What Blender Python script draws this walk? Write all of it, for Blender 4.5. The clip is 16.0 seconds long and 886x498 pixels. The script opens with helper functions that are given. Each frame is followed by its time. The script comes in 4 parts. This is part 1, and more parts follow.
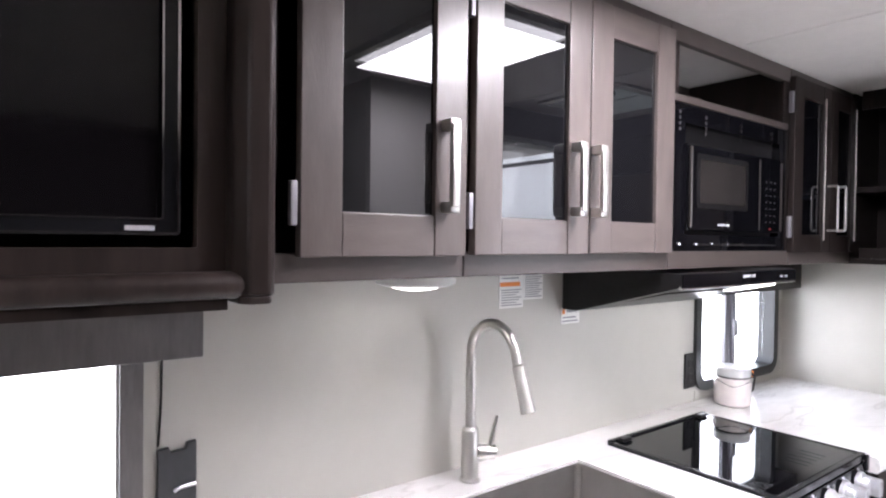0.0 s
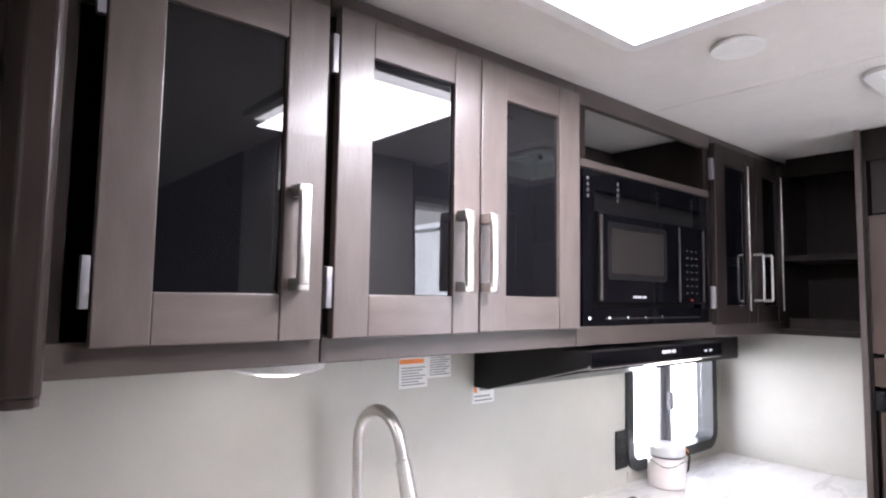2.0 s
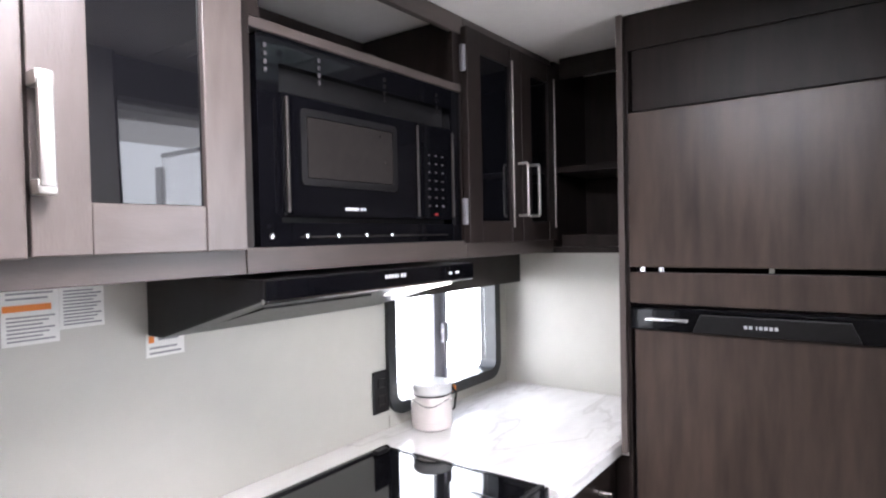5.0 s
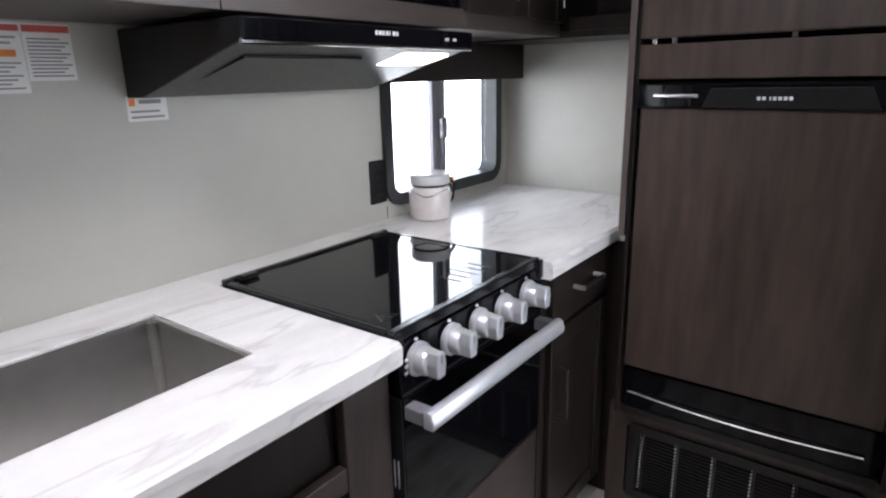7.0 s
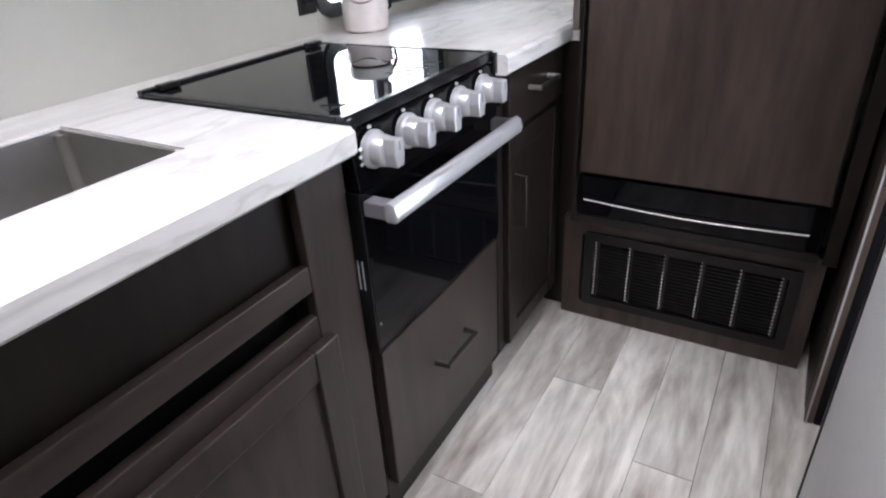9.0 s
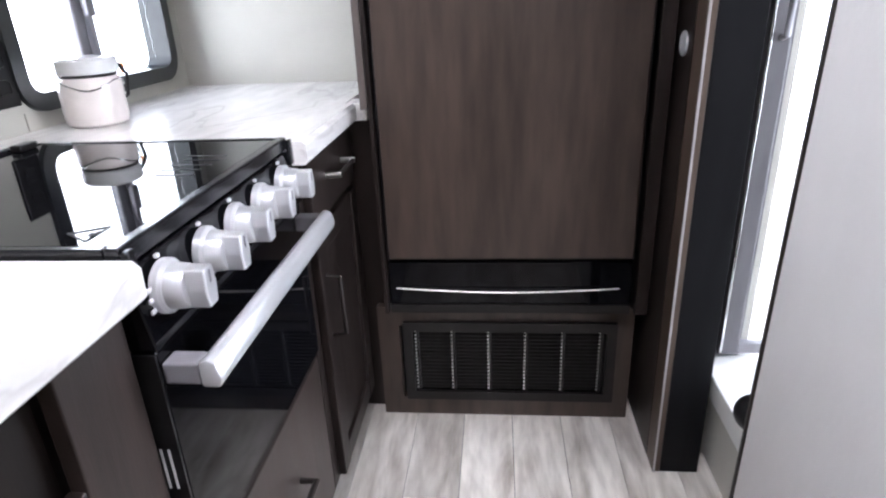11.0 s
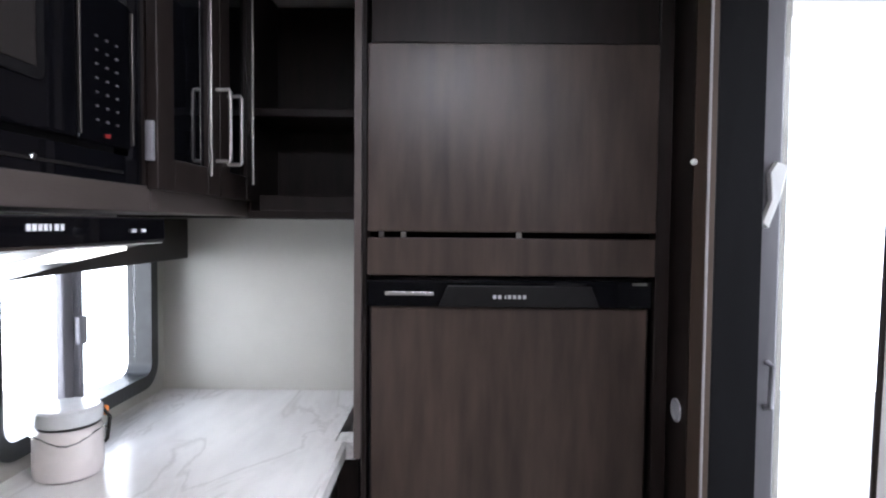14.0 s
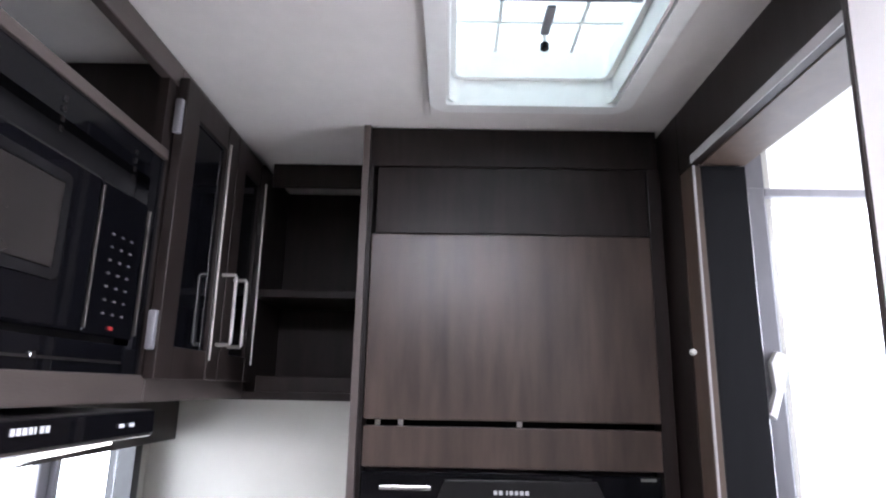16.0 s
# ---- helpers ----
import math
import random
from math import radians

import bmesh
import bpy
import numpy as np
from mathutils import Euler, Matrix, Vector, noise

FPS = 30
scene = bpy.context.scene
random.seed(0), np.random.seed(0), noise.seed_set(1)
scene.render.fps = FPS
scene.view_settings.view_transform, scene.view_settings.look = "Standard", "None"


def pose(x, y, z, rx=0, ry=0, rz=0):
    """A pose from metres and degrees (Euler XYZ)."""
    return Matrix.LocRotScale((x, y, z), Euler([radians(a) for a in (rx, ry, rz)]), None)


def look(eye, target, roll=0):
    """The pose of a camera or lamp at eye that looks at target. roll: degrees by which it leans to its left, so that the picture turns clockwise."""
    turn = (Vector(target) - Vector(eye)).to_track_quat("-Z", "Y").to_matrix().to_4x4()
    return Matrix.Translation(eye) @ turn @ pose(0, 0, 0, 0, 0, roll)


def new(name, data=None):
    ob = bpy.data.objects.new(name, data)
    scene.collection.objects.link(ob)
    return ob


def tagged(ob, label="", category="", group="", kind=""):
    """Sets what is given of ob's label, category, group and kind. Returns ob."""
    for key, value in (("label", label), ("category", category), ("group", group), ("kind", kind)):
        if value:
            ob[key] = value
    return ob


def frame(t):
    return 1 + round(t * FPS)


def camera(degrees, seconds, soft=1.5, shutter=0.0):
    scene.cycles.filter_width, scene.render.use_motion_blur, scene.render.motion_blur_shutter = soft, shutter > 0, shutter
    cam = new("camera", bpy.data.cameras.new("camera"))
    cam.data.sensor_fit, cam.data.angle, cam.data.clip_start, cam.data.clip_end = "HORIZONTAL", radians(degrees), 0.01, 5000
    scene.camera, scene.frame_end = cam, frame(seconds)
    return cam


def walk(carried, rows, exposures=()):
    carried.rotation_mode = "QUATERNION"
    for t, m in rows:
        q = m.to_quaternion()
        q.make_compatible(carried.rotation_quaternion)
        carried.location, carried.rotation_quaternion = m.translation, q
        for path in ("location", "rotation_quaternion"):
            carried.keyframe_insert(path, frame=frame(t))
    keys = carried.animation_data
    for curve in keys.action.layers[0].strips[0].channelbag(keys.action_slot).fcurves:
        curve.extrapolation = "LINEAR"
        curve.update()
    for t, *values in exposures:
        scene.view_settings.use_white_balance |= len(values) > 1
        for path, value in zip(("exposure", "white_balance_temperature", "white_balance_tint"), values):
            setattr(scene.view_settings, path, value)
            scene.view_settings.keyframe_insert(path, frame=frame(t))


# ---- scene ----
cam = camera(72.6, 16.0, 2.2)
PATH = [
    (0, (0.047, 0.037, 1.532), (1.26, 1.627, 1.498), 0.7),
    (0.5, (0.081, 0.035, 1.567), (1.257, 1.651, 1.621), 1.0),
    (1, (0.106, 0.011, 1.583), (1.231, 1.656, 1.75), 0.0),
    (1.5, (0.158, -0.014, 1.575), (1.305, 1.618, 1.718), 1.0),
    (2, (0.278, 0.027, 1.573), (1.567, 1.548, 1.732), 0.9),
    (2.5, (0.435, 0.084, 1.574), (1.933, 1.396, 1.757), -0.4),
    (3, (0.58, 0.057, 1.57), (2.122, 1.318, 1.752), -0.1),
    (5.5, (0.825, 0.019, 1.489), (2.442, 1.186, 1.339), -1.3),
    (6, (0.831, 0.021, 1.451), (2.434, 1.184, 1.174), -1.6),
    (6.5, (0.839, 0.021, 1.411), (2.428, 1.168, 1.012), -1.7),
    (7, (0.846, 0.025, 1.348), (2.383, 1.18, 0.796), -1.3),
    (7.5, (0.845, 0.021, 1.299), (2.328, 1.168, 0.603), -1.4),
    (8, (0.846, 0.01, 1.26), (2.262, 1.166, 0.449), -2.3),
    (10.5, (0.909, 0.253, 1.123), (2.643, 0.573, 0.181), -2.9),
    (11, (1.024, 0.288, 1.146), (2.861, 0.47, 0.377), -2.4),
    (11.5, (1.087, 0.328, 1.169), (2.95, 0.405, 0.446), -1.0),
    (12, (1.114, 0.386, 1.208), (3.027, 0.383, 0.626), -0.7),
    (12.5, (1.116, 0.411, 1.258), (3.05, 0.454, 0.75), 0.0),
    (13, (1.109, 0.409, 1.332), (3.08, 0.459, 0.999), 0.1),
    (13.5, (1.102, 0.412, 1.394), (3.089, 0.437, 1.167), 0.7),
    (14, (1.092, 0.402, 1.442), (3.091, 0.415, 1.361), 0.5),
    (14.5, (1.089, 0.391, 1.468), (3.088, 0.39, 1.517), 0.4),
    (15, (1.081, 0.39, 1.484), (3.072, 0.415, 1.673), 0.2),
    (15.5, (1.077, 0.389, 1.485), (3.043, 0.414, 1.852), 0.4),
    (16, (1.084, 0.399, 1.493), (3.032, 0.421, 1.943), 1.1),
]
EXPOSURES = [(0, 1.05, 6200, 17), (1.5, 1.2, 6200, 17), (3, 1.1, 6200, 17), (5.5, 1.0, 6200, 14), (6.5, 0.45, 6100, 12), (7.5, 0.15, 6100, 12), (8, 0.18, 6100, 12), (10.5, 1.0, 6000, 13), (11, 1.0, 6000, 13), (12, 0.75, 5950, 13), (12.5, 0.5, 5950, 13), (13.5, 0.42, 5950, 13), (14.5, 0.5, 5950, 14), (15.5, 1.05, 5950, 16), (16, 1.1, 5950, 16)]
walk(cam, [(t, look(eye, target, roll)) for t, eye, target, roll in PATH], EXPOSURES)

# ---- world and light ----
world = bpy.data.worlds.new("sky")
scene.world = world
world.use_nodes = True
wn = world.node_tree.nodes
sky = wn.new("ShaderNodeTexSky")
sky.sky_type = "NISHITA"
sky.sun_disc = False
sky.sun_elevation, sky.sun_rotation = radians(62), radians(215)
world.node_tree.links.new(sky.outputs[0], wn["Background"].inputs[0])
wn["Background"].inputs[1].default_value = 0.15
sun_data = bpy.data.lights.new("sun", "SUN")
sun_data.energy, sun_data.angle, sun_data.color = 4.0, radians(0.6), (1, 0.96, 0.9)
sun = new("sun", sun_data)
sun.matrix_world = look((-1.8, -2.6, 6), (0, 0, 0))


def area(name, m, sx, sy, watts, color=(1, 1, 1)):
    d = bpy.data.lights.new(name, "AREA")
    d.shape, d.size, d.size_y, d.energy, d.color = "RECTANGLE", sx, sy, watts, color
    ob = new(name, d)
    ob.matrix_world = m
    return ob


# daylight at the openings
area("window_daylight", look((2.59, 1.5, 1.19), (2.5, 0, 0.9)), 0.7, 0.5, 3.0, (0.95, 0.98, 1))
area("side_window_daylight", look((-0.25, 1.5, 1.05), (-0.2, 0, 0.9)), 1.0, 0.5, 5.0, (0.95, 0.98, 1))
area("doorway_daylight", look((2.05, -1.1, 1.1), (1.95, 0.6, 0.5)), 1.1, 2.0, 11, (0.96, 0.98, 1))
area("ceiling_panel_glow", pose(1.16, 0.4, 2.07), 0.35, 0.56, 12.5, (1, 0.97, 0.99))
# added fill for the rear of the room, no source seen there
area("added_rear_fill", look((-1.0, -0.3, 2.07), (-1.0, -0.3, 0)), 0.5, 0.4, 5, (1, 0.97, 0.98))
area("hood_lamp", look((2.02, 1.0, 1.375), (2.02, 1.05, 0.9)), 0.12, 0.08, 0.4, (1, 0.95, 0.86))


# ---- materials ----
def mat(name, color, rough=0.5, metal=0.0, var=0.0, scale=(8, 8, 8), fine=0.0, bump=0.0, bump_scale=60.0, spec=0.5, color2=None, per_object=0.0, coat=0.0):
    m = bpy.data.materials.new(name)
    m.use_nodes = True
    nt = m.node_tree
    b = nt.nodes["Principled BSDF"]
    b.inputs["Roughness"].default_value, b.inputs["Metallic"].default_value = rough, metal
    b.inputs["Specular IOR Level"].default_value = spec
    b.inputs["Coat Weight"].default_value = coat
    b.inputs["Base Color"].default_value = (*color, 1)
    link = nt.links.new
    geo = nt.nodes.new("ShaderNodeNewGeometry")
    mp = nt.nodes.new("ShaderNodeMapping")
    mp.inputs["Scale"].default_value = scale
    link(geo.outputs["Position"], mp.inputs["Vector"])
    if per_object:
        info = nt.nodes.new("ShaderNodeObjectInfo")
        sc = nt.nodes.new("ShaderNodeVectorMath")
        sc.operation = "SCALE"
        cmb = nt.nodes.new("ShaderNodeCombineXYZ")
        for k in range(3):
            link(info.outputs["Random"], cmb.inputs[k])
        link(cmb.outputs[0], sc.inputs[0])
        sc.inputs["Scale"].default_value = 37.0
        link(sc.outputs[0], mp.inputs["Location"])
    if var or color2:
        n1 = nt.nodes.new("ShaderNodeTexNoise")
        n1.inputs["Scale"].default_value, n1.inputs["Detail"].default_value = 1.0, 6
        n1.inputs["Distortion"].default_value = 1.0
        link(mp.outputs[0], n1.inputs["Vector"])
        n2 = nt.nodes.new("ShaderNodeTexNoise")
        n2.inputs["Scale"].default_value, n2.inputs["Detail"].default_value = 4.5, 4
        link(mp.outputs[0], n2.inputs["Vector"])
        mixn = nt.nodes.new("ShaderNodeMix")
        mixn.inputs[0].default_value = fine
        link(n1.outputs[0], mixn.inputs[2])
        link(n2.outputs[0], mixn.inputs[3])
        ramp = nt.nodes.new("ShaderNodeValToRGB")
        c2 = color2 or tuple(c * (1 - var) for c in color)
        c1 = color if color2 else tuple(min(1, c * (1 + var)) for c in color)
        ramp.color_ramp.elements[0].position, ramp.color_ramp.elements[0].color = 0.36, (*c2, 1)
        ramp.color_ramp.elements[1].position, ramp.color_ramp.elements[1].color = 0.64, (*c1, 1)
        link(mixn.outputs[0], ramp.inputs[0])
        out = ramp.outputs[0]
        if per_object:
            hsv = nt.nodes.new("ShaderNodeHueSaturation")
            rng = nt.nodes.new("ShaderNodeMapRange")
            rng.inputs["To Min"].default_value, rng.inputs["To Max"].default_value = 1 - per_object, 1 + per_object
            link(info.outputs["Random"], rng.inputs["Value"])
            link(rng.outputs[0], hsv.inputs["Value"])
            link(out, hsv.inputs["Color"])
            out = hsv.outputs[0]
        link(out, b.inputs["Base Color"])
        rr = nt.nodes.new("ShaderNodeMapRange")
        rr.inputs["To Min"].default_value, rr.inputs["To Max"].default_value = max(0.02, rough - 0.07), min(1, rough + 0.07)
        link(n2.outputs[0], rr.inputs["Value"])
        link(rr.outputs[0], b.inputs["Roughness"])
    if bump:
        n3 = nt.nodes.new("ShaderNodeTexNoise")
        n3.inputs["Scale"].default_value, n3.inputs["Detail"].default_value = bump_scale, 4
        if var and max(scale) > 3 * min(scale):
            n3.inputs["Scale"].default_value = bump_scale / max(scale)
            link(mp.outputs[0], n3.inputs["Vector"])
        else:
            link(geo.outputs["Position"], n3.inputs["Vector"])
        bp = nt.nodes.new("ShaderNodeBump")
        bp.inputs["Strength"].default_value, bp.inputs["Distance"].default_value = bump, 0.002
        link(n3.outputs[0], bp.inputs["Height"])
        link(bp.outputs[0], b.inputs["Normal"])
    return m


def glow(name, color, strength):
    m = bpy.data.materials.new(name)
    m.use_nodes = True
    b = m.node_tree.nodes["Principled BSDF"]
    b.inputs["Base Color"].default_value = (*color, 1)
    b.inputs["Emission Color"].default_value = (*color, 1)
    b.inputs["Emission Strength"].default_value = strength
    return m


M = {}
M["wood"] = mat("grey_brown_wood", (0.095, 0.076, 0.069), 0.38, var=0.2, scale=(9, 9, 2.2), fine=0.4, bump=0.15, bump_scale=300, coat=0.1)
M["wood_h"] = mat("grey_brown_wood_rail", (0.098, 0.078, 0.071), 0.38, var=0.2, scale=(2.2, 9, 9), fine=0.4, bump=0.15, bump_scale=300, coat=0.1)
# wood_h darkened: the shade on rails, undersides and shelf is in the colour
M["shaded_wood_h"] = mat("shaded_brown_rail", (0.06, 0.047, 0.042), 0.4, var=0.25, scale=(2.2, 9, 9), fine=0.4, bump=0.15, bump_scale=300)
# darkest of the cabinet woods, near-black brown
M["dark"] = mat("dark_brown_wood", (0.0155, 0.0108, 0.0095), 0.42, var=0.35, scale=(12, 12, 2), fine=0.4, bump=0.12, bump_scale=300, spec=0.25)
M["fridge"] = mat("walnut_laminate", (0.051, 0.0355, 0.0285), 0.33, var=0.38, scale=(7, 7, 1.1), fine=0.5, bump=0.12, bump_scale=320, spec=0.42)
# cabinet wood made darker, so the shade on base fronts is in its colour
M["base"] = mat("darkened_wood_front", (0.034, 0.0245, 0.0215), 0.36, var=0.35, scale=(11, 11, 1.3), fine=0.4, bump=0.12, bump_scale=320, spec=0.35)
M["base_h"] = mat("darkened_wood_rail", (0.034, 0.0245, 0.0215), 0.36, var=0.35, scale=(1.3, 11, 11), fine=0.4, bump=0.12, bump_scale=320, spec=0.35)
M["brown"] = mat("brown_edge_wood", (0.065, 0.042, 0.03), 0.5, var=0.2, scale=(30, 30, 3), fine=0.4)
M["wall"] = mat("beige_wall_panel", (0.5, 0.487, 0.44), 0.55, var=0.03, scale=(3, 3, 3), fine=0.5, bump=0.08, bump_scale=180)
M["wall_tex"] = mat("embossed_wall_panel", (0.6, 0.58, 0.57), 0.6, var=0.03, scale=(4, 4, 2), fine=0.5, bump=1.0, bump_scale=24)
M["ceil"] = mat("ceiling_panel", (0.72, 0.69, 0.66), 0.75, var=0.03, scale=(6, 6, 6), fine=0.5, bump=0.12, bump_scale=220)
M["black_glass"] = mat("black_glass", (0.003, 0.003, 0.004), 0.05, spec=0.22)
M["cooktop"] = mat("smoked_cover_glass", (0.003, 0.003, 0.004), 0.03, spec=0.42)
M["door_glass"] = mat("smoked_mirror_glass", (0.005, 0.005, 0.006), 0.02, spec=0.55)
M["black"] = mat("black_plastic", (0.008, 0.0075, 0.008), 0.32, var=0.2, scale=(20, 20, 20), bump=0.05, spec=0.25)
M["grille"] = mat("dark_bronze_grille", (0.012, 0.0105, 0.01), 0.35, var=0.15, scale=(20, 20, 20), spec=0.25)
M["screen"] = mat("perforated_screen", (0.02, 0.0175, 0.0165), 0.18, var=0.1, scale=(30, 30, 30), spec=0.4)
M["jet"] = mat("black_laminate", (0.006, 0.0058, 0.007), 0.5, var=0.2, scale=(12, 12, 2), spec=0.12)
M["stile"] = mat("grey_anodised_stile", (0.15, 0.145, 0.155), 0.45, metal=0.3, var=0.08, scale=(20, 20, 4))
M["tv_glass"] = mat("television_glass", (0.006, 0.005, 0.006), 0.08, spec=0.5)
# near-black that paints the shade inside gaps and recesses
M["void"] = mat("cavity_shade", (0.006, 0.0055, 0.0055), 0.8, var=0.2, scale=(10, 10, 10), spec=0.1)
M["nickel"] = mat("brushed_nickel", (0.6, 0.58, 0.55), 0.38, metal=1.0, var=0.05, scale=(9, 9, 3), fine=0.5)
M["steel"] = mat("brushed_steel_sink", (0.56, 0.545, 0.53), 0.35, metal=1.0, var=0.12, scale=(3, 3, 3), fine=0.3)
M["chrome"] = mat("chrome", (0.8, 0.8, 0.8), 0.12, metal=1.0)
M["bronze"] = mat("dark_bronze_pull", (0.09, 0.08, 0.075), 0.35, metal=0.9)
M["rim"] = mat("gloss_black_rim", (0.012, 0.012, 0.014), 0.2, spec=0.5)
M["alu"] = mat("grey_aluminium", (0.27, 0.26, 0.28), 0.45, metal=0.4, var=0.08, scale=(20, 20, 4))
M["silver"] = mat("silver_plastic", (0.58, 0.58, 0.6), 0.3, metal=0.5)
M["white"] = mat("white_plastic", (0.8, 0.8, 0.78), 0.4, var=0.03, scale=(12, 12, 12))
M["ceramic"] = mat("white_glazed_ceramic", (0.72, 0.66, 0.64), 0.18, var=0.04, scale=(20, 20, 20))
M["clear"] = mat("clear_plastic_lid", (0.62, 0.62, 0.62), 0.15, var=0.05, scale=(20, 20, 20))
M["paper"] = mat("white_paper", (0.78, 0.77, 0.74), 0.7, var=0.02, scale=(30, 30, 30))
M["holder"] = mat("dark_grey_plastic", (0.04, 0.042, 0.045), 0.4, var=0.15, scale=(20, 20, 20))
M["ink"] = mat("grey_ink", (0.25, 0.25, 0.26), 0.7)
M["red"] = mat("red_ink", (0.45, 0.07, 0.06), 0.7)
M["orange"] = mat("orange_ink", (0.8, 0.25, 0.05), 0.7)
M["valance"] = mat("grey_valance_board", (0.17, 0.16, 0.155), 0.6, var=0.12, scale=(30, 30, 6), fine=0.5, bump=0.2, bump_scale=300)
M["rubber"] = mat("black_window_frame", (0.02, 0.022, 0.023), 0.35, var=0.2, scale=(20, 20, 20))
M["plank"] = mat("grey_oak_vinyl", (0.86, 0.81, 0.75), 0.34, scale=(1.9, 9, 9), fine=0.3, color2=(0.33, 0.28, 0.24), per_object=0.2, bump=0.12, bump_scale=300)
M["ground"] = mat("pale_concrete_ground", (0.45, 0.44, 0.42), 0.9, var=0.15, scale=(1, 1, 1), fine=0.5)
M["trim_white"] = mat("pale_edge_banding", (0.36, 0.34, 0.34), 0.4)
M["lit"] = glow("light_diffuser", (1.0, 0.98, 0.99), 5.0)
M["lamp"] = glow("hood_lamp_lens", (1.0, 0.96, 0.88), 3.0)
M["puck"] = glow("puck_lens", (1.0, 0.97, 0.93), 5.0)
M["led"] = glow("red_led", (0.2, 0.012, 0.012), 0.12)
M["decal"] = mat("faint_grey_decal", (0.035, 0.035, 0.037), 0.5, spec=0.1)
M["key"] = mat("dim_key_print", (0.075, 0.068, 0.072), 0.5)
M["print"] = mat("pale_grey_print", (0.6, 0.6, 0.62), 0.5)


def marble():
    m = mat("grey_veined_laminate", (0.88, 0.86, 0.84), 0.2, scale=(1.3, 4.4, 4.4), fine=0.35, color2=(0.74, 0.72, 0.71))
    nt = m.node_tree
    b = nt.nodes["Principled BSDF"]
    old = b.inputs["Base Color"].links[0].from_socket
    w = nt.nodes.new("ShaderNodeTexNoise")
    w.inputs["Scale"].default_value, w.inputs["Detail"].default_value, w.inputs["Distortion"].default_value = 1.1, 8, 0.7
    mp = [n for n in nt.nodes if n.bl_idname == "ShaderNodeMapping"][0]
    mp.inputs["Rotation"].default_value = (0, 0, 0.35)
    nt.links.new(mp.outputs[0], w.inputs["Vector"])
    r = nt.nodes.new("ShaderNodeValToRGB")
    e = r.color_ramp.elements
    e[0].position, e[0].color = 0.40, (0, 0, 0, 1)
    e[1].position, e[1].color = 0.60, (0, 0, 0, 1)
    for p, v in ((0.455, 0.14), (0.49, 0.03), (0.512, 0.34), (0.53, 0.05)):
        k = e.new(p)
        k.color = (v, v, v, 1)
    nt.links.new(w.outputs[0], r.inputs[0])
    mix = nt.nodes.new("ShaderNodeMix")
    mix.data_type = "RGBA"
    mix.inputs[7].default_value = (0.34, 0.31, 0.3, 1)
    nt.links.new(r.outputs[0], mix.inputs[0])
    nt.links.new(old, mix.inputs[6])
    nt.links.new(mix.outputs[2], b.inputs["Base Color"])
    return m


M["marble"] = marble()


def lid_material():
    m = bpy.data.materials.new("milky_acrylic")
    m.use_nodes = True
    nt = m.node_tree
    nt.nodes.clear()
    o = nt.nodes.new("ShaderNodeOutputMaterial")
    tr = nt.nodes.new("ShaderNodeBsdfTranslucent")
    tr.inputs[0].default_value = (0.9, 0.98, 0.95, 1)
    df = nt.nodes.new("ShaderNodeBsdfDiffuse")
    df.inputs[0].default_value = (0.85, 0.92, 0.9, 1)
    mx = nt.nodes.new("ShaderNodeMixShader")
    mx.inputs[0].default_value = 0.25
    nt.links.new(tr.outputs[0], mx.inputs[1])
    nt.links.new(df.outputs[0], mx.inputs[2])
    nt.links.new(mx.outputs[0], o.inputs[0])
    return m


def pane_material():
    m = bpy.data.materials.new("window_glass")
    m.use_nodes = True
    nt = m.node_tree
    nt.nodes.clear()
    o = nt.nodes.new("ShaderNodeOutputMaterial")
    tr = nt.nodes.new("ShaderNodeBsdfTransparent")
    gl = nt.nodes.new("ShaderNodeBsdfGlossy")
    gl.inputs["Roughness"].default_value = 0.02
    mx = nt.nodes.new("ShaderNodeMixShader")
    mx.inputs[0].default_value = 0.06
    nt.links.new(tr.outputs[0], mx.inputs[1])
    nt.links.new(gl.outputs[0], mx.inputs[2])
    nt.links.new(mx.outputs[0], o.inputs[0])
    return m


M["lid"], M["pane"] = lid_material(), pane_material()


# ---- mesh helpers ----
def box(x0, x1, y0, y1, z0, z1, bevel=0.0, bm=None, seg=2):
    one = bmesh.new()
    bmesh.ops.create_cube(one, size=1)
    for v in one.verts:
        v.co = Vector(((x0 + x1) / 2 + v.co.x * (x1 - x0), (y0 + y1) / 2 + v.co.y * (y1 - y0), (z0 + z1) / 2 + v.co.z * (z1 - z0)))
    if bevel:
        bmesh.ops.bevel(one, geom=one.edges[:], offset=bevel, segments=seg, affect="EDGES", profile=0.5)
    return one if bm is None else merge(bm, one)


def merge(bm, other):
    me = bpy.data.meshes.new("tmp")
    other.to_mesh(me)
    other.free()
    bm.from_mesh(me)
    bpy.data.meshes.remove(me)
    return bm


def spun(profile, centre, axis="z", n=28):
    """A turned solid: (radius, height) pairs about an axis through centre."""
    bm = bmesh.new()
    rings = []
    for r, h in profile:
        ring = []
        for k in range(n):
            a = 2 * math.pi * k / n
            p = (r * math.cos(a), r * math.sin(a), h)
            if axis == "y":
                p = (p[0], -p[2], p[1])
            if axis == "x":
                p = (-p[2], p[0], p[1])
            ring.append(bm.verts.new(Vector(centre) + Vector(p)))
        rings.append(ring)
    for a, b in zip(rings, rings[1:]):
        for k in range(n):
            bm.faces.new((a[k], a[(k + 1) % n], b[(k + 1) % n], b[k]))
    bm.faces.new(rings[0])
    bm.faces.new(rings[-1])
    bmesh.ops.recalc_face_normals(bm, faces=bm.faces[:])
    return bm


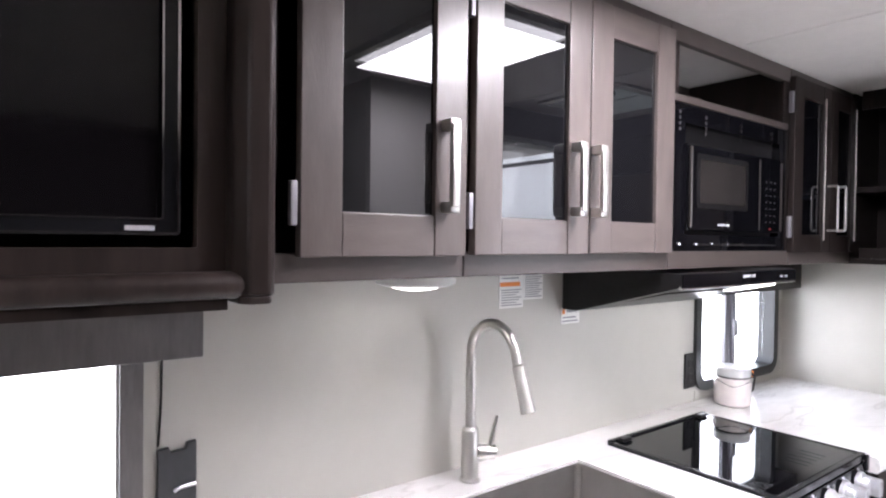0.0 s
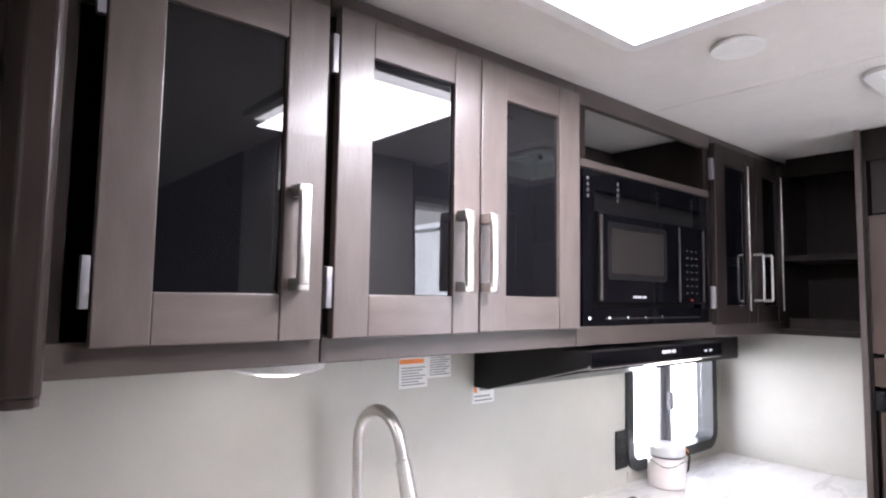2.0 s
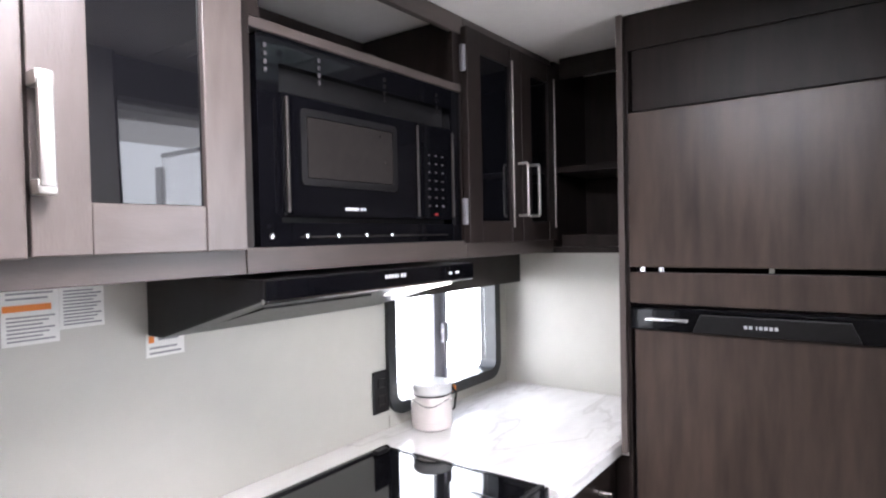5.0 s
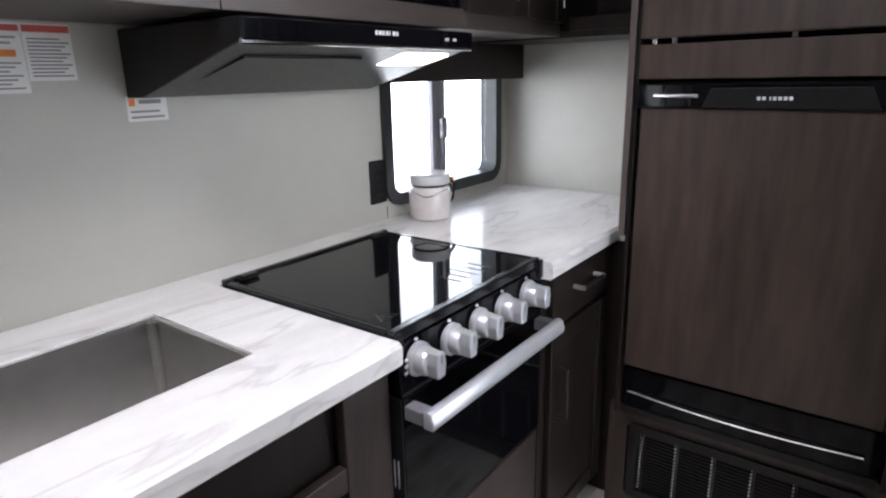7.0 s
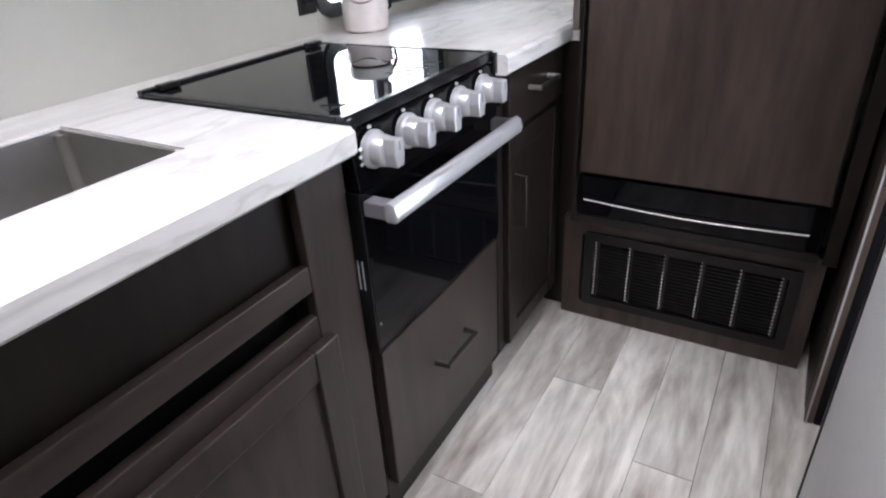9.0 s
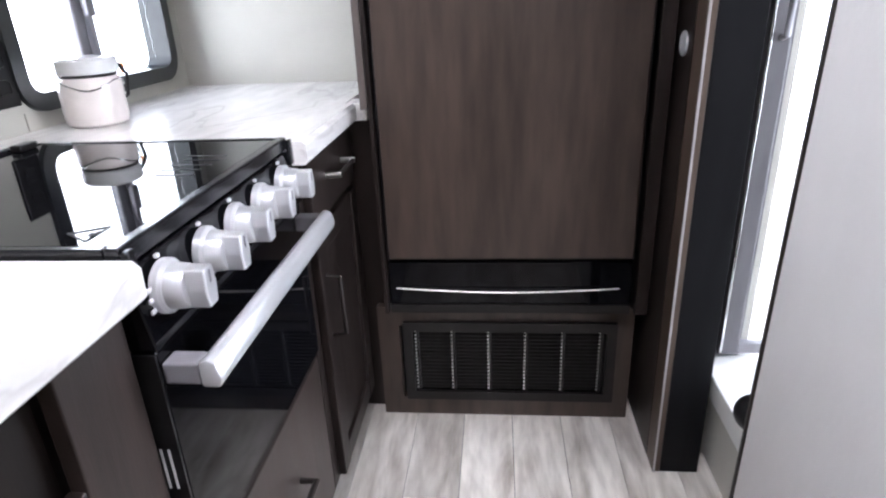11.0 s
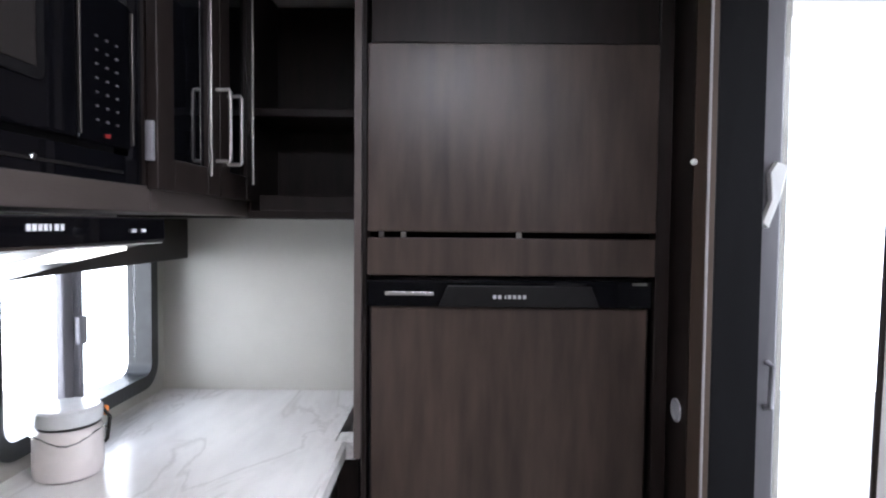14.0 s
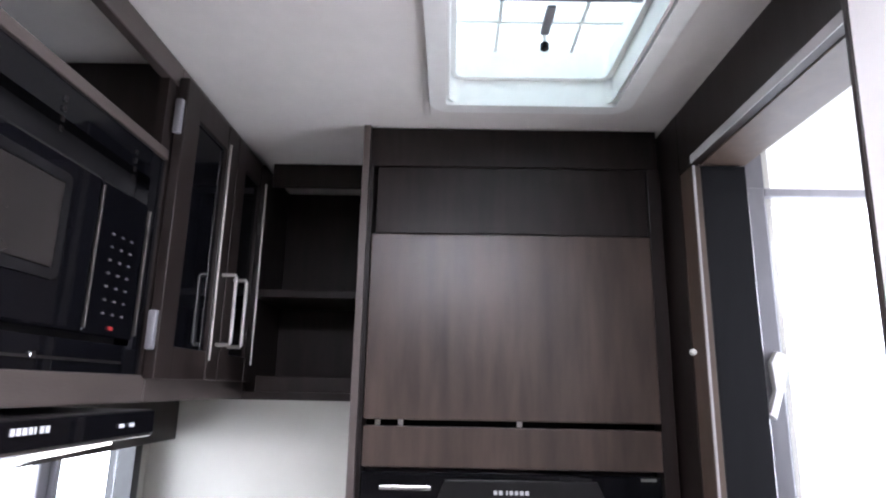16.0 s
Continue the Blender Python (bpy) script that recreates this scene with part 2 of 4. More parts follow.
def tube(points, r, n=14, radii=None):
    pts = [Vector(p) for p in points]
    bm = bmesh.new()
    rings = []
    ref = Vector((0.3, 0.2, 0.93)).normalized()
    for i, p in enumerate(pts):
        t = (pts[min(i + 1, len(pts) - 1)] - pts[max(i - 1, 0)]).normalized()
        a = t.cross(ref)
        if a.length < 0.15:
            a = t.cross(Vector((1, 0, 0)))
        a.normalize()
        if rings and a.dot(last) < 0:
            a = -a
        last = a
        b = t.cross(a)
        rr = radii[i] if radii else r
        rings.append([bm.verts.new(p + rr * (math.cos(2 * math.pi * k / n) * a + math.sin(2 * math.pi * k / n) * b)) for k in range(n)])
    for a, b in zip(rings, rings[1:]):
        for k in range(n):
            bm.faces.new((a[k], a[(k + 1) % n], b[(k + 1) % n], b[k]))
    bm.faces.new(rings[0])
    bm.faces.new(rings[-1])
    bmesh.ops.recalc_face_normals(bm, faces=bm.faces[:])
    return bm


def prism(outline, axis, a, b, bevel=0.0):
    """An outline in the two other axes, pushed along axis from a to b."""
    bm = bmesh.new()

    def at(p, h):
        return {"x": (h, p[0], p[1]), "y": (p[0], h, p[1]), "z": (p[0], p[1], h)}[axis]

    lo = [bm.verts.new(at(p, a)) for p in outline]
    hi = [bm.verts.new(at(p, b)) for p in outline]
    n = len(outline)
    bm.faces.new(lo)
    bm.faces.new(hi)
    for k in range(n):
        bm.faces.new((lo[k], lo[(k + 1) % n], hi[(k + 1) % n], hi[k]))
    bmesh.ops.recalc_face_normals(bm, faces=bm.faces[:])
    if bevel:
        bmesh.ops.bevel(bm, geom=bm.edges[:], offset=bevel, segments=2, affect="EDGES", profile=0.5)
    return bm


def round_rect(x0, x1, z0, z1, r, n=7):
    out = []
    for cx, cz, a0 in ((x1 - r, z1 - r, 0), (x0 + r, z1 - r, 90), (x0 + r, z0 + r, 180), (x1 - r, z0 + r, 270)):
        for k in range(n + 1):
            a = radians(a0 + 90 * k / n)
            out.append((cx + r * math.cos(a), cz + r * math.sin(a)))
    return out


def ring(x0, x1, z0, z1, r, w, axis, a, b):
    """A rounded rectangular ring of width w, pushed along axis from a to b."""
    o, i = round_rect(x0, x1, z0, z1, r), round_rect(x0 + w, x1 - w, z0 + w, z1 - w, max(0.004, r - w))
    bm = bmesh.new()

    def at(p, h):
        return {"x": (h, p[0], p[1]), "y": (p[0], h, p[1]), "z": (p[0], p[1], h)}[axis]

    loops = [[bm.verts.new(at(p, h)) for p in q] for q, h in ((o, a), (o, b), (i, b), (i, a))]
    n = len(o)
    for u, v in zip(loops, loops[1:] + loops[:1]):
        for k in range(n):
            bm.faces.new((u[k], u[(k + 1) % n], v[(k + 1) % n], v[k]))
    bmesh.ops.recalc_face_normals(bm, faces=bm.faces[:])
    return bm


ORIGIN = {}


def thing(name, at, label, category, group=""):
    ob = new(name)
    ob.empty_display_size = 0.05
    ob.location = at
    ORIGIN[ob] = Vector(at)
    return tagged(ob, label, category, group)


def part(name, bm, material, parent=None, label="", smooth=False):
    me = bpy.data.meshes.new(name)
    origin = ORIGIN.get(parent, Vector((0, 0, 0)))
    bmesh.ops.translate(bm, verts=bm.verts[:], vec=-origin)
    bm.to_mesh(me)
    bm.free()
    me.materials.append(M[material])
    if smooth:
        for p in me.polygons:
            p.use_smooth = True
        me.set_sharp_from_angle(angle=radians(35))
    ob = new(name, me)
    if parent is not None:
        ob.parent = parent
        ORIGIN[ob] = origin
    return tagged(ob, label) if label else ob


def structure(name, bm, material, label, category):
    return tagged(part(name, bm, material), label, category, kind="structure")


def single(name, bm, material, label, category, smooth=False, group=""):
    return tagged(part(name, bm, material, None, "", smooth), label, category, group)


def badge(parent, a0, a1, z0, z1, d0, d1, axis="y"):
    """A maker's mark as seven plain upright blocks."""
    bm = bmesh.new()
    w = (a1 - a0) / 7
    for k in range(7):
        u, v = a0 + k * w, a0 + (k + (0.28 if k == 4 else 0.66)) * w
        if axis == "y":
            box(u, v, d0, d1, z0, z1, bm=bm)
        else:
            box(d0, d1, u, v, z0, z1, bm=bm)
    return part("badge", bm, "print", parent, "pale printed mark")


# ---- plan ----
SPLASH, END, CEIL = 1.305, 3.0, 2.112     # sink wall, end wall, ceiling
UP, RAIL, UPB = 0.915, 1.455, 1.5          # upper fronts, underside, door bottoms
TOP, FRONT = 0.909, 0.69                   # worktop, base fronts
FX = 2.45                                  # fridge front
DOORY = -0.33                              # entry wall
G = -0.02                                  # floor level


def wall_with_hole(name, x0, x1, z0, z1, hx0, hx1, hz0, hz1, y0, y1, material, label):
    bm = box(x0, hx0, y0, y1, z0, z1)
    box(hx1, x1, y0, y1, z0, z1, bm=bm)
    box(hx0, hx1, y0, y1, z0, hz0, bm=bm)
    box(hx0, hx1, y0, y1, hz1, z1, bm=bm)
    return structure(name, bm, material, label, "wall")


wall_with_hole("wall_sink", 0.3, END, G, CEIL, 2.275, 2.905, 0.975, 1.40, SPLASH, SPLASH + 0.05, "wall", "pale beige smooth wall panel behind the worktop")
wall_with_hole("wall_sink_rear", -2.6, 0.3, G, CEIL, -0.75, 0.245, 0.82, 1.33, SPLASH, SPLASH + 0.05, "wall", "pale beige wall panel with a wide side window")
structure("wall_end", box(END, END + 0.05, -0.5, SPLASH + 0.05, G, CEIL), "wall", "pale beige end wall beside the refrigerator", "wall")
structure("wall_rear", box(-2.65, -2.6, -1.7, SPLASH + 0.05, G, CEIL), "wall", "pale beige rear wall", "wall")
structure("wall_opposite", box(-2.6, 1.15, -1.75, -1.7, G, CEIL), "dark", "dark wood opposite wall", "wall")
structure("wall_return", box(1.15, 1.2, -1.75, DOORY - 0.05, G, CEIL), "dark", "dark wood return wall", "wall")
structure("wall_partition", prism([(1.15, G), (1.776, G), (1.716, CEIL), (1.15, CEIL)], "y", -0.1, -0.07), "wall_tex", "grey beige embossed partition panel beside the doorway", "wall")
structure("wall_partition_side", box(1.15, 1.2, DOORY - 0.05, -0.102, G, CEIL), "wall_tex", "grey beige embossed panel", "wall")
structure("trim", prism([(1.7765, G), (1.7845, G), (1.7245, CEIL - 0.003), (1.7165, CEIL - 0.003)], "y", -0.104, -0.067, 0.002), "dark", "dark edge trim on the partition", "trim")
bm = box(1.2, 1.79, DOORY - 0.05, DOORY, G, CEIL)
box(2.49, END, DOORY - 0.05, DOORY, G, CEIL, bm=bm)
box(1.79, 2.49, DOORY - 0.05, DOORY, 2.09, CEIL, bm=bm)
structure("wall_entry", bm, "wall", "pale outer wall around the entry door", "wall")

# ceiling with two openings
V = (1.922, 2.312, 0.043, 0.411)
bm = box(-2.65, V[0], -1.75, SPLASH + 0.05, CEIL, CEIL + 0.05)
box(V[1], END + 0.05, -1.75, SPLASH + 0.05, CEIL, CEIL + 0.05, bm=bm)
box(V[0], V[1], -1.75, V[2], CEIL, CEIL + 0.05, bm=bm)
box(V[0], V[1], V[3], SPLASH + 0.05, CEIL, CEIL + 0.05, bm=bm)
structure("ceiling", bm, "ceil", "off-white lightly embossed ceiling panel", "ceiling")
structure("trim_ceiling_joint", box(1.825, 1.85, -0.1, UP, CEIL - 0.0018, CEIL - 0.0003), "ceil", "pale ceiling joint strip", "trim")

# ---- outside ----
structure("ground", box(-60, 60, -60, 60, -0.75, -0.7), "ground", "pale sunlit gravel ground outside", "ground")

# glowing sheets, added to whiten the overexposed outdoors; they also light the room
outside_glow = glow("blown_white_outside", (0.95, 0.98, 1.0), 2.2)
M["outside_glow"] = outside_glow
structure("backdrop", box(-9, 12, 6.0, 6.05, -0.7, 5), "outside_glow", "glowing white sheet for the overexposed outside beyond the windows", "backdrop")
structure("backdrop_entry", box(-9, 12, -6.05, -6.0, -0.7, 5), "outside_glow", "glowing white sheet for the overexposed outside beyond the entry door", "backdrop")
structure("backdrop_front", box(9, 9.05, -6.0, 6.0, -0.7, 5), "outside_glow", "glowing white sheet for the overexposed outside ahead of the entry door", "backdrop")

# ---- roof vent ----
vent = thing("roof_vent", (2.095, 0.22, CEIL), "white square roof vent with a pale green lit lid and crank", "roof vent")
part("trim_ring", ring(1.89, 2.34, 0.005, 0.448, 0.045, 0.036, "z", CEIL - 0.012, CEIL - 0.001), "white", vent, smooth=True)
part("well", ring(1.922, 2.312, 0.043, 0.411, 0.03, 0.006, "z", CEIL - 0.004, CEIL + 0.13), "white", vent, smooth=True)
part("lid", box(1.917, 2.317, 0.038, 0.416, CEIL + 0.132, CEIL + 0.14), "lid", vent, "milky pale green lid")
part("screen_frame", ring(1.929, 2.305, 0.05, 0.404, 0.03, 0.012, "z", CEIL + 0.05, CEIL + 0.06), "white", vent, smooth=True)
part("lid_brace", box(1.93, 2.305, 0.13, 0.138, CEIL + 0.12, CEIL + 0.131), "white", vent)
part("lid_brace", box(1.93, 2.305, 0.3, 0.308, CEIL + 0.12, CEIL + 0.131), "white", vent)
part("lid_brace", box(2.19, 2.198, 0.05, 0.404, CEIL + 0.1195, CEIL + 0.1305), "white", vent)
part("lift_bar", box(2.05, 2.062, 0.05, 0.40, CEIL + 0.075, CEIL + 0.085, 0.003), "alu", vent)
part("crank_arm", box(2.06, 2.15, 0.21, 0.228, CEIL + 0.062, CEIL + 0.07, 0.003), "alu", vent)
part("crank_stem", tube([(2.15, 0.219, CEIL + 0.047), (2.15, 0.219, CEIL + 0.066)], 0.004, 8), "nickel", vent, smooth=True)
part("crank_knob", spun([(0.005, 0), (0.009, 0.003), (0.009, 0.014), (0.005, 0.018)], (2.15, 0.219, CEIL + 0.03)), "black", vent, "black knob", True)

# ---- ceiling lights ----
# bright ceiling rectangle, drawn as a framed glowing panel
def glow_panel(x, y, hx, hy, z=CEIL):
    t = thing("glow_panel", (x, y, z), "flush rectangular white ceiling panel that glows", "ceiling light")
    part("frame", ring(x - hx - 0.028, x + hx + 0.028, y - hy - 0.028, y + hy + 0.028, 0.03, 0.03, "z", z - 0.022, z - 0.0005), "white", t, smooth=True)
    part("diffuser", box(x - hx, x + hx, y - hy, y + hy, z - 0.016, z - 0.001, 0.005), "lit", t, "glowing white diffuser")


glow_panel(1.16, 0.4, 0.182, 0.29)
# unseen rear panel, added for light and reflections
glow_panel(-1.0, -0.3, 0.252, 0.207)
t = thing("puck_light", (1.535, 0.567, CEIL), "small round white ceiling puck light, switched off", "ceiling light")
part("rim", spun([(0.052, 0), (0.054, 0.006), (0.044, 0.014), (0.04, 0.012)], (1.535, 0.567, CEIL - 0.014)), "white", t, smooth=True)
part("lens", spun([(0.039, 0), (0.039, 0.008)], (1.535, 0.567, CEIL - 0.012)), "white", t, smooth=True)
t = thing("puck_light", (0.80, 1.1, RAIL), "round white light under the upper cabinet", "cabinet light")
part("rim", spun([(0.07, 0.0), (0.086, 0.006), (0.088, 0.024)], (0.785, 1.1, RAIL - 0.0245)), "white", t, smooth=True)
part("lens", spun([(0.03, 0.0), (0.066, 0.008)], (0.785, 1.1, RAIL - 0.0325)), "puck", t, smooth=True)


# ---- windows ----
def window(name, x0, x1, z0, z1, mull, label, edge="rubber"):
    w = tagged(thing(name, ((x0 + x1) / 2, SPLASH, z0), label, "window"), kind="structure")
    part("window_frame", ring(x0, x1, z0, z1, 0.075, 0.04, "y", SPLASH - 0.014, SPLASH - 0.001), edge, w, smooth=True)
    part("reveal", ring(x0 + 0.028, x1 - 0.028, z0 + 0.028, z1 - 0.028, 0.05, 0.01, "y", SPLASH - 0.002, SPLASH + 0.06), edge, w, smooth=True)
    part("mullion", box(mull - 0.02, mull + 0.02, SPLASH + 0.028, SPLASH + 0.05, z0 + 0.036, z1 - 0.036, 0.004), "alu", w)
    part("sash_stile", box(mull + 0.012, mull + 0.03, SPLASH + 0.01, SPLASH + 0.027, z0 + 0.036, z1 - 0.036, 0.003), "alu", w)
    part("latch", box(mull - 0.006, mull + 0.024, SPLASH - 0.004, SPLASH + 0.01, (z0 + z1) / 2 - 0.05, (z0 + z1) / 2 + 0.02, 0.003), "alu", w)
    for a, b in ((x0 + 0.04, mull - 0.015), (mull + 0.015, x1 - 0.04)):
        p = part("pane", box(a, b, SPLASH + 0.036, SPLASH + 0.04, z0 + 0.038, z1 - 0.038), "pane", w)
        p.visible_shadow = False


window("window_1", 2.245, 2.935, 0.945, 1.43, 2.565, "sliding window with a rounded black frame above the worktop corner")
window("window_2", -0.78, 0.29, 0.79, 1.36, -0.25, "wide sliding side window in a grey frame under a valance", "valance")


def valance(x0, x1, y0, z0, z1, material, label):
    t = thing("valance", ((x0 + x1) / 2, (y0 + SPLASH) / 2, z1), label, "valance")
    part("front_board", box(x0, x1, y0, y0 + 0.015, z0, z1, 0.003), material, t)
    part("side_board", box(x1 - 0.015, x1 - 0.0005, y0 + 0.0155, SPLASH - 0.001, z0, z1, 0.002), material, t)
    part("side_board", box(x0 + 0.0005, x0 + 0.015, y0 + 0.0155, SPLASH - 0.001, z0, z1, 0.002), material, t)


valance(2.19, 2.945, 1.2, 1.332, 1.452, "dark", "dark wooden valance box over the corner window")
valance(-0.9, 0.372, 1.19, 1.308, 1.424, "valance", "grey board valance over the side window")


# ---- upper cabinets ----
def pull(parent, x, y, z0, z1, d=0.035, name="handle", w=0.019):
    """A square bar pull standing off a front that faces -y."""
    bm = box(x - w / 2, x + w / 2, y - d, y - d + 0.011, z0 + 0.006, z1 - 0.006, 0.003)
    box(x - w * 0.62, x + w * 0.62, y - d + 0.004, y - 0.0005, z0 - 0.004, z0 + 0.016, 0.003, bm=bm)
    box(x - w * 0.62, x + w * 0.62, y - d + 0.004, y - 0.0005, z1 - 0.016, z1 + 0.004, 0.003, bm=bm)
    return part(name, bm, "nickel", parent, "brushed nickel bar handle", True)


def glass_door(parent, x0, x1, z0, z1, y, sides, rails, handle, hinge_x, wood="wood", wood_h="wood_h", glass="door_glass", edged=0.0):
    """A shaker door with a dark glass panel, facing -y. sides, rails: their widths."""
    d = part("door", box(x0, x0 + sides, y, y + 0.02, z0, z1, 0.002), wood, parent)
    part("stile", box(x1 - sides, x1, y, y + 0.02, z0, z1, 0.002), wood, d)
    part("rail", box(x0 + sides + 0.0005, x1 - sides - 0.0005, y + 0.0015, y + 0.02, z0, z0 + rails, 0.002), wood_h, d)
    part("rail", box(x0 + sides + 0.0005, x1 - sides - 0.0005, y + 0.0015, y + 0.02, z1 - rails, z1, 0.002), wood_h, d)
    part("glass", box(x0 + sides + 0.001, x1 - sides - 0.001, y + 0.009, y + 0.014, z0 + rails + 0.001, z1 - rails - 0.001), glass, d, "dark reflective glass")
    if edged:
        part("bead", box(x1 - edged, x1 - edged + 0.005, y - 0.004, y + 0.0005, z0 + rails * 0.7, z1 - rails * 0.7, 0.001), "nickel", d, "bright edge bead")
    if handle and edged:
        hx, h0, h1 = handle
        part("handle", tube([(hx, y, h0), (hx, y - 0.03, h0), (hx, y - 0.032, h0 + 0.004), (hx, y - 0.032, h1 - 0.004), (hx, y - 0.03, h1), (hx, y, h1)], 0.0042, 10), "nickel", d, "slim nickel wire handle", True)
    elif handle:
        pull(d, handle[0], y, handle[1], handle[2])
    for hz in (z0 + 0.085, z1 - 0.085) if hinge_x else ():
        bm = spun([(0.006, 0), (0.006, 0.05)], (hinge_x, y + 0.012, hz - 0.025), n=12)
        box(hinge_x - 0.006, hinge_x + 0.006, y + 0.004, y + 0.018, hz - 0.035, hz + 0.035, 0.002, bm=bm)
        part("hinge", bm, "alu", d, "grey metal hinge", True)
    return d


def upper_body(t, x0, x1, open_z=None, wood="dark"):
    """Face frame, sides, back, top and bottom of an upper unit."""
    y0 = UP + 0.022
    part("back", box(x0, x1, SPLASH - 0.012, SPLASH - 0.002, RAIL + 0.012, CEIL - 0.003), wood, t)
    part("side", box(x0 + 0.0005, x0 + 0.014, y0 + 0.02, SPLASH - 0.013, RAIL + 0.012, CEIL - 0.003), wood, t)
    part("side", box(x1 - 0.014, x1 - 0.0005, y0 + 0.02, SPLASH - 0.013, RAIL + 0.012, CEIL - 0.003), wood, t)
    # underside and rails take the shade-darkened wood
    part("bottom", box(x0 + 0.0005, x1 - 0.0005, y0 + 0.02, SPLASH - 0.002, RAIL + 0.005, RAIL + 0.0115), "shaded_wood_h", t)
    part("bottom_rail", box(x0, x1, y0, y0 + 0.019, RAIL + 0.004, UPB + 0.006, 0.002), "shaded_wood_h", t)
    part("top_rail", box(x0, x1, y0, y0 + 0.019, CEIL - 0.05, CEIL - 0.002, 0.002), "shaded_wood_h", t)
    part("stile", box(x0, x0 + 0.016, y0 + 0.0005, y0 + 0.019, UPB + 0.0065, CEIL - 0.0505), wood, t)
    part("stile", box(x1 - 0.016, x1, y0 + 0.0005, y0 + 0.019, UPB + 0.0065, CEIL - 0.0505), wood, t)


GROUP = "upper cabinets over the worktop"
t = thing("upper_cabinet", (0.6, 1.1, RAIL), "grey brown wall cabinet with one dark glass door above the sink", "cabinet", GROUP)
upper_body(t, 0.392, 0.782)
glass_door(t, 0.438, 0.771, UPB, 2.065, UP, 0.073, 0.074, (0.72, 1.583, 1.744), 0.43)
t = thing("upper_cabinet", (1.13, 1.1, RAIL), "grey brown wall cabinet with two dark glass doors", "cabinet", GROUP)
upper_body(t, 0.784, 1.474)
glass_door(t, 0.793, 1.128, UPB + 0.001, 2.075, UP, 0.07, 0.074, (1.074, 1.588, 1.74), 0.787)
glass_door(t, 1.132, 1.462, UPB + 0.003, 2.075, UP, 0.076, 0.074, (1.142, 1.588, 1.74), None)

# microwave unit: open shelf over a built-in microwave
t = thing("microwave_cabinet", (1.81, 1.1, RAIL), "dark wood cabinet holding the microwave with an open shelf above", "cabinet", GROUP)
upper_body(t, 1.476, 2.176)
part("shelf", box(1.492, 2.16, UP + 0.022, SPLASH - 0.013, 1.905, 1.925, 0.002), "shaded_wood_h", t)
for a, b in ((1.492, 1.515), (2.128, 2.16)):
    part("inner_stile", box(a, b, UP + 0.023, UP + 0.04, 1.926, CEIL - 0.051), "dark", t)
part("shelf_back", box(1.492, 2.16, 1.24, 1.25, 1.926, CEIL - 0.051), "dark", t)

mw = thing("microwave", (1.8, 1.05, UPB), "black built-in microwave oven with glass door and keypad", "microwave")
mw.location += Vector((0.026, 0.024, 0))   # set back in the face frame
part("body", box(1.50, 2.125, UP + 0.03, 1.2, UPB + 0.008, 1.90, 0.004), "black", mw)
part("trim_frame", ring(1.484, 2.14, UPB + 0.002, 1.904, 0.008, 0.05, "y", UP + 0.004, UP + 0.029), "black_glass", mw)
md = part("door", box(1.532, 1.935, UP - 0.006, UP + 0.012, UPB + 0.062, 1.80, 0.005), "black_glass", mw)
part("window", ring(1.575, 1.86, 1.625, 1.775, 0.012, 0.014, "y", UP - 0.009, UP - 0.0065), "black", md)
part("window_screen", box(1.591, 1.844, UP - 0.0085, UP - 0.0065, 1.641, 1.759), "screen", md, "grey perforated window")
# highlight along the door bevel, modelled as a dim metal strip
part("door_handle", box(1.534, 1.542, UP - 0.016, UP - 0.0065, UPB + 0.07, 1.79, 0.003), "bronze", md, "thin metal strip for the highlight on the door bevel")
badge(md, 1.69, 1.755, 1.578, 1.584, UP - 0.0085, UP - 0.0065)
for x in (1.9395, 2.086):
    part("edge_strip", box(x, x + 0.004, UP - 0.007, UP + 0.002, UPB + 0.07, 1.79, 0.001), "bronze", mw, "thin metal edge strip")
kp = part("control_panel", box(1.938, 2.085, UP - 0.004, UP + 0.012, UPB + 0.062, 1.80, 0.004), "black_glass", mw)
for i in range(7):
    for j in range(3):
        part("key", box(1.981 + 0.028 * j, 1.988 + 0.028 * j, UP - 0.006, UP - 0.0045, 1.595 + 0.021 * i, 1.598 + 0.021 * i), "key", kp)
part("start_key", box(2.005, 2.017, UP - 0.007, UP - 0.0045, 1.572, 1.578), "led", kp, "red lit key")
for k in range(5):
    x = 1.51 + 0.085 * k
    part("screw", spun([(0.006, 0), (0.0055, 0.003), (0.003, 0.004)], (x, UP + 0.003, UPB + 0.026), "y", 12), "chrome", mw, "bright screw head", True)
for k in range(9):
    for z in (1.835, 1.85, 1.865, 1.88):
        if k in (0, 2, 5, 8):
            part("vent_slot", box(1.5 + 0.066 * k, 1.506 + 0.066 * k, UP + 0.001, UP + 0.0035, z - 0.004, z + 0.004), "key" if k < 3 else "grille", mw)
part("lower_slot", box(1.575, 2.07, UP + 0.0015, UP + 0.0035, UPB + 0.022, UPB + 0.026), "grille", mw)

t = thing("upper_cabinet", (2.42, 1.1, RAIL), "dark wood wall cabinet with two dark glass doors near the corner", "cabinet", GROUP)
upper_body(t, 2.178, 2.705)
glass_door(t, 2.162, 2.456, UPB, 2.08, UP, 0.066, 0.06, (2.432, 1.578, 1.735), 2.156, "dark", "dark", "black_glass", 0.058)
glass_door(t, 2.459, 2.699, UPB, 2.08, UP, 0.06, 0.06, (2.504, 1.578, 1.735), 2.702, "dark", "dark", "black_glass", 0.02)

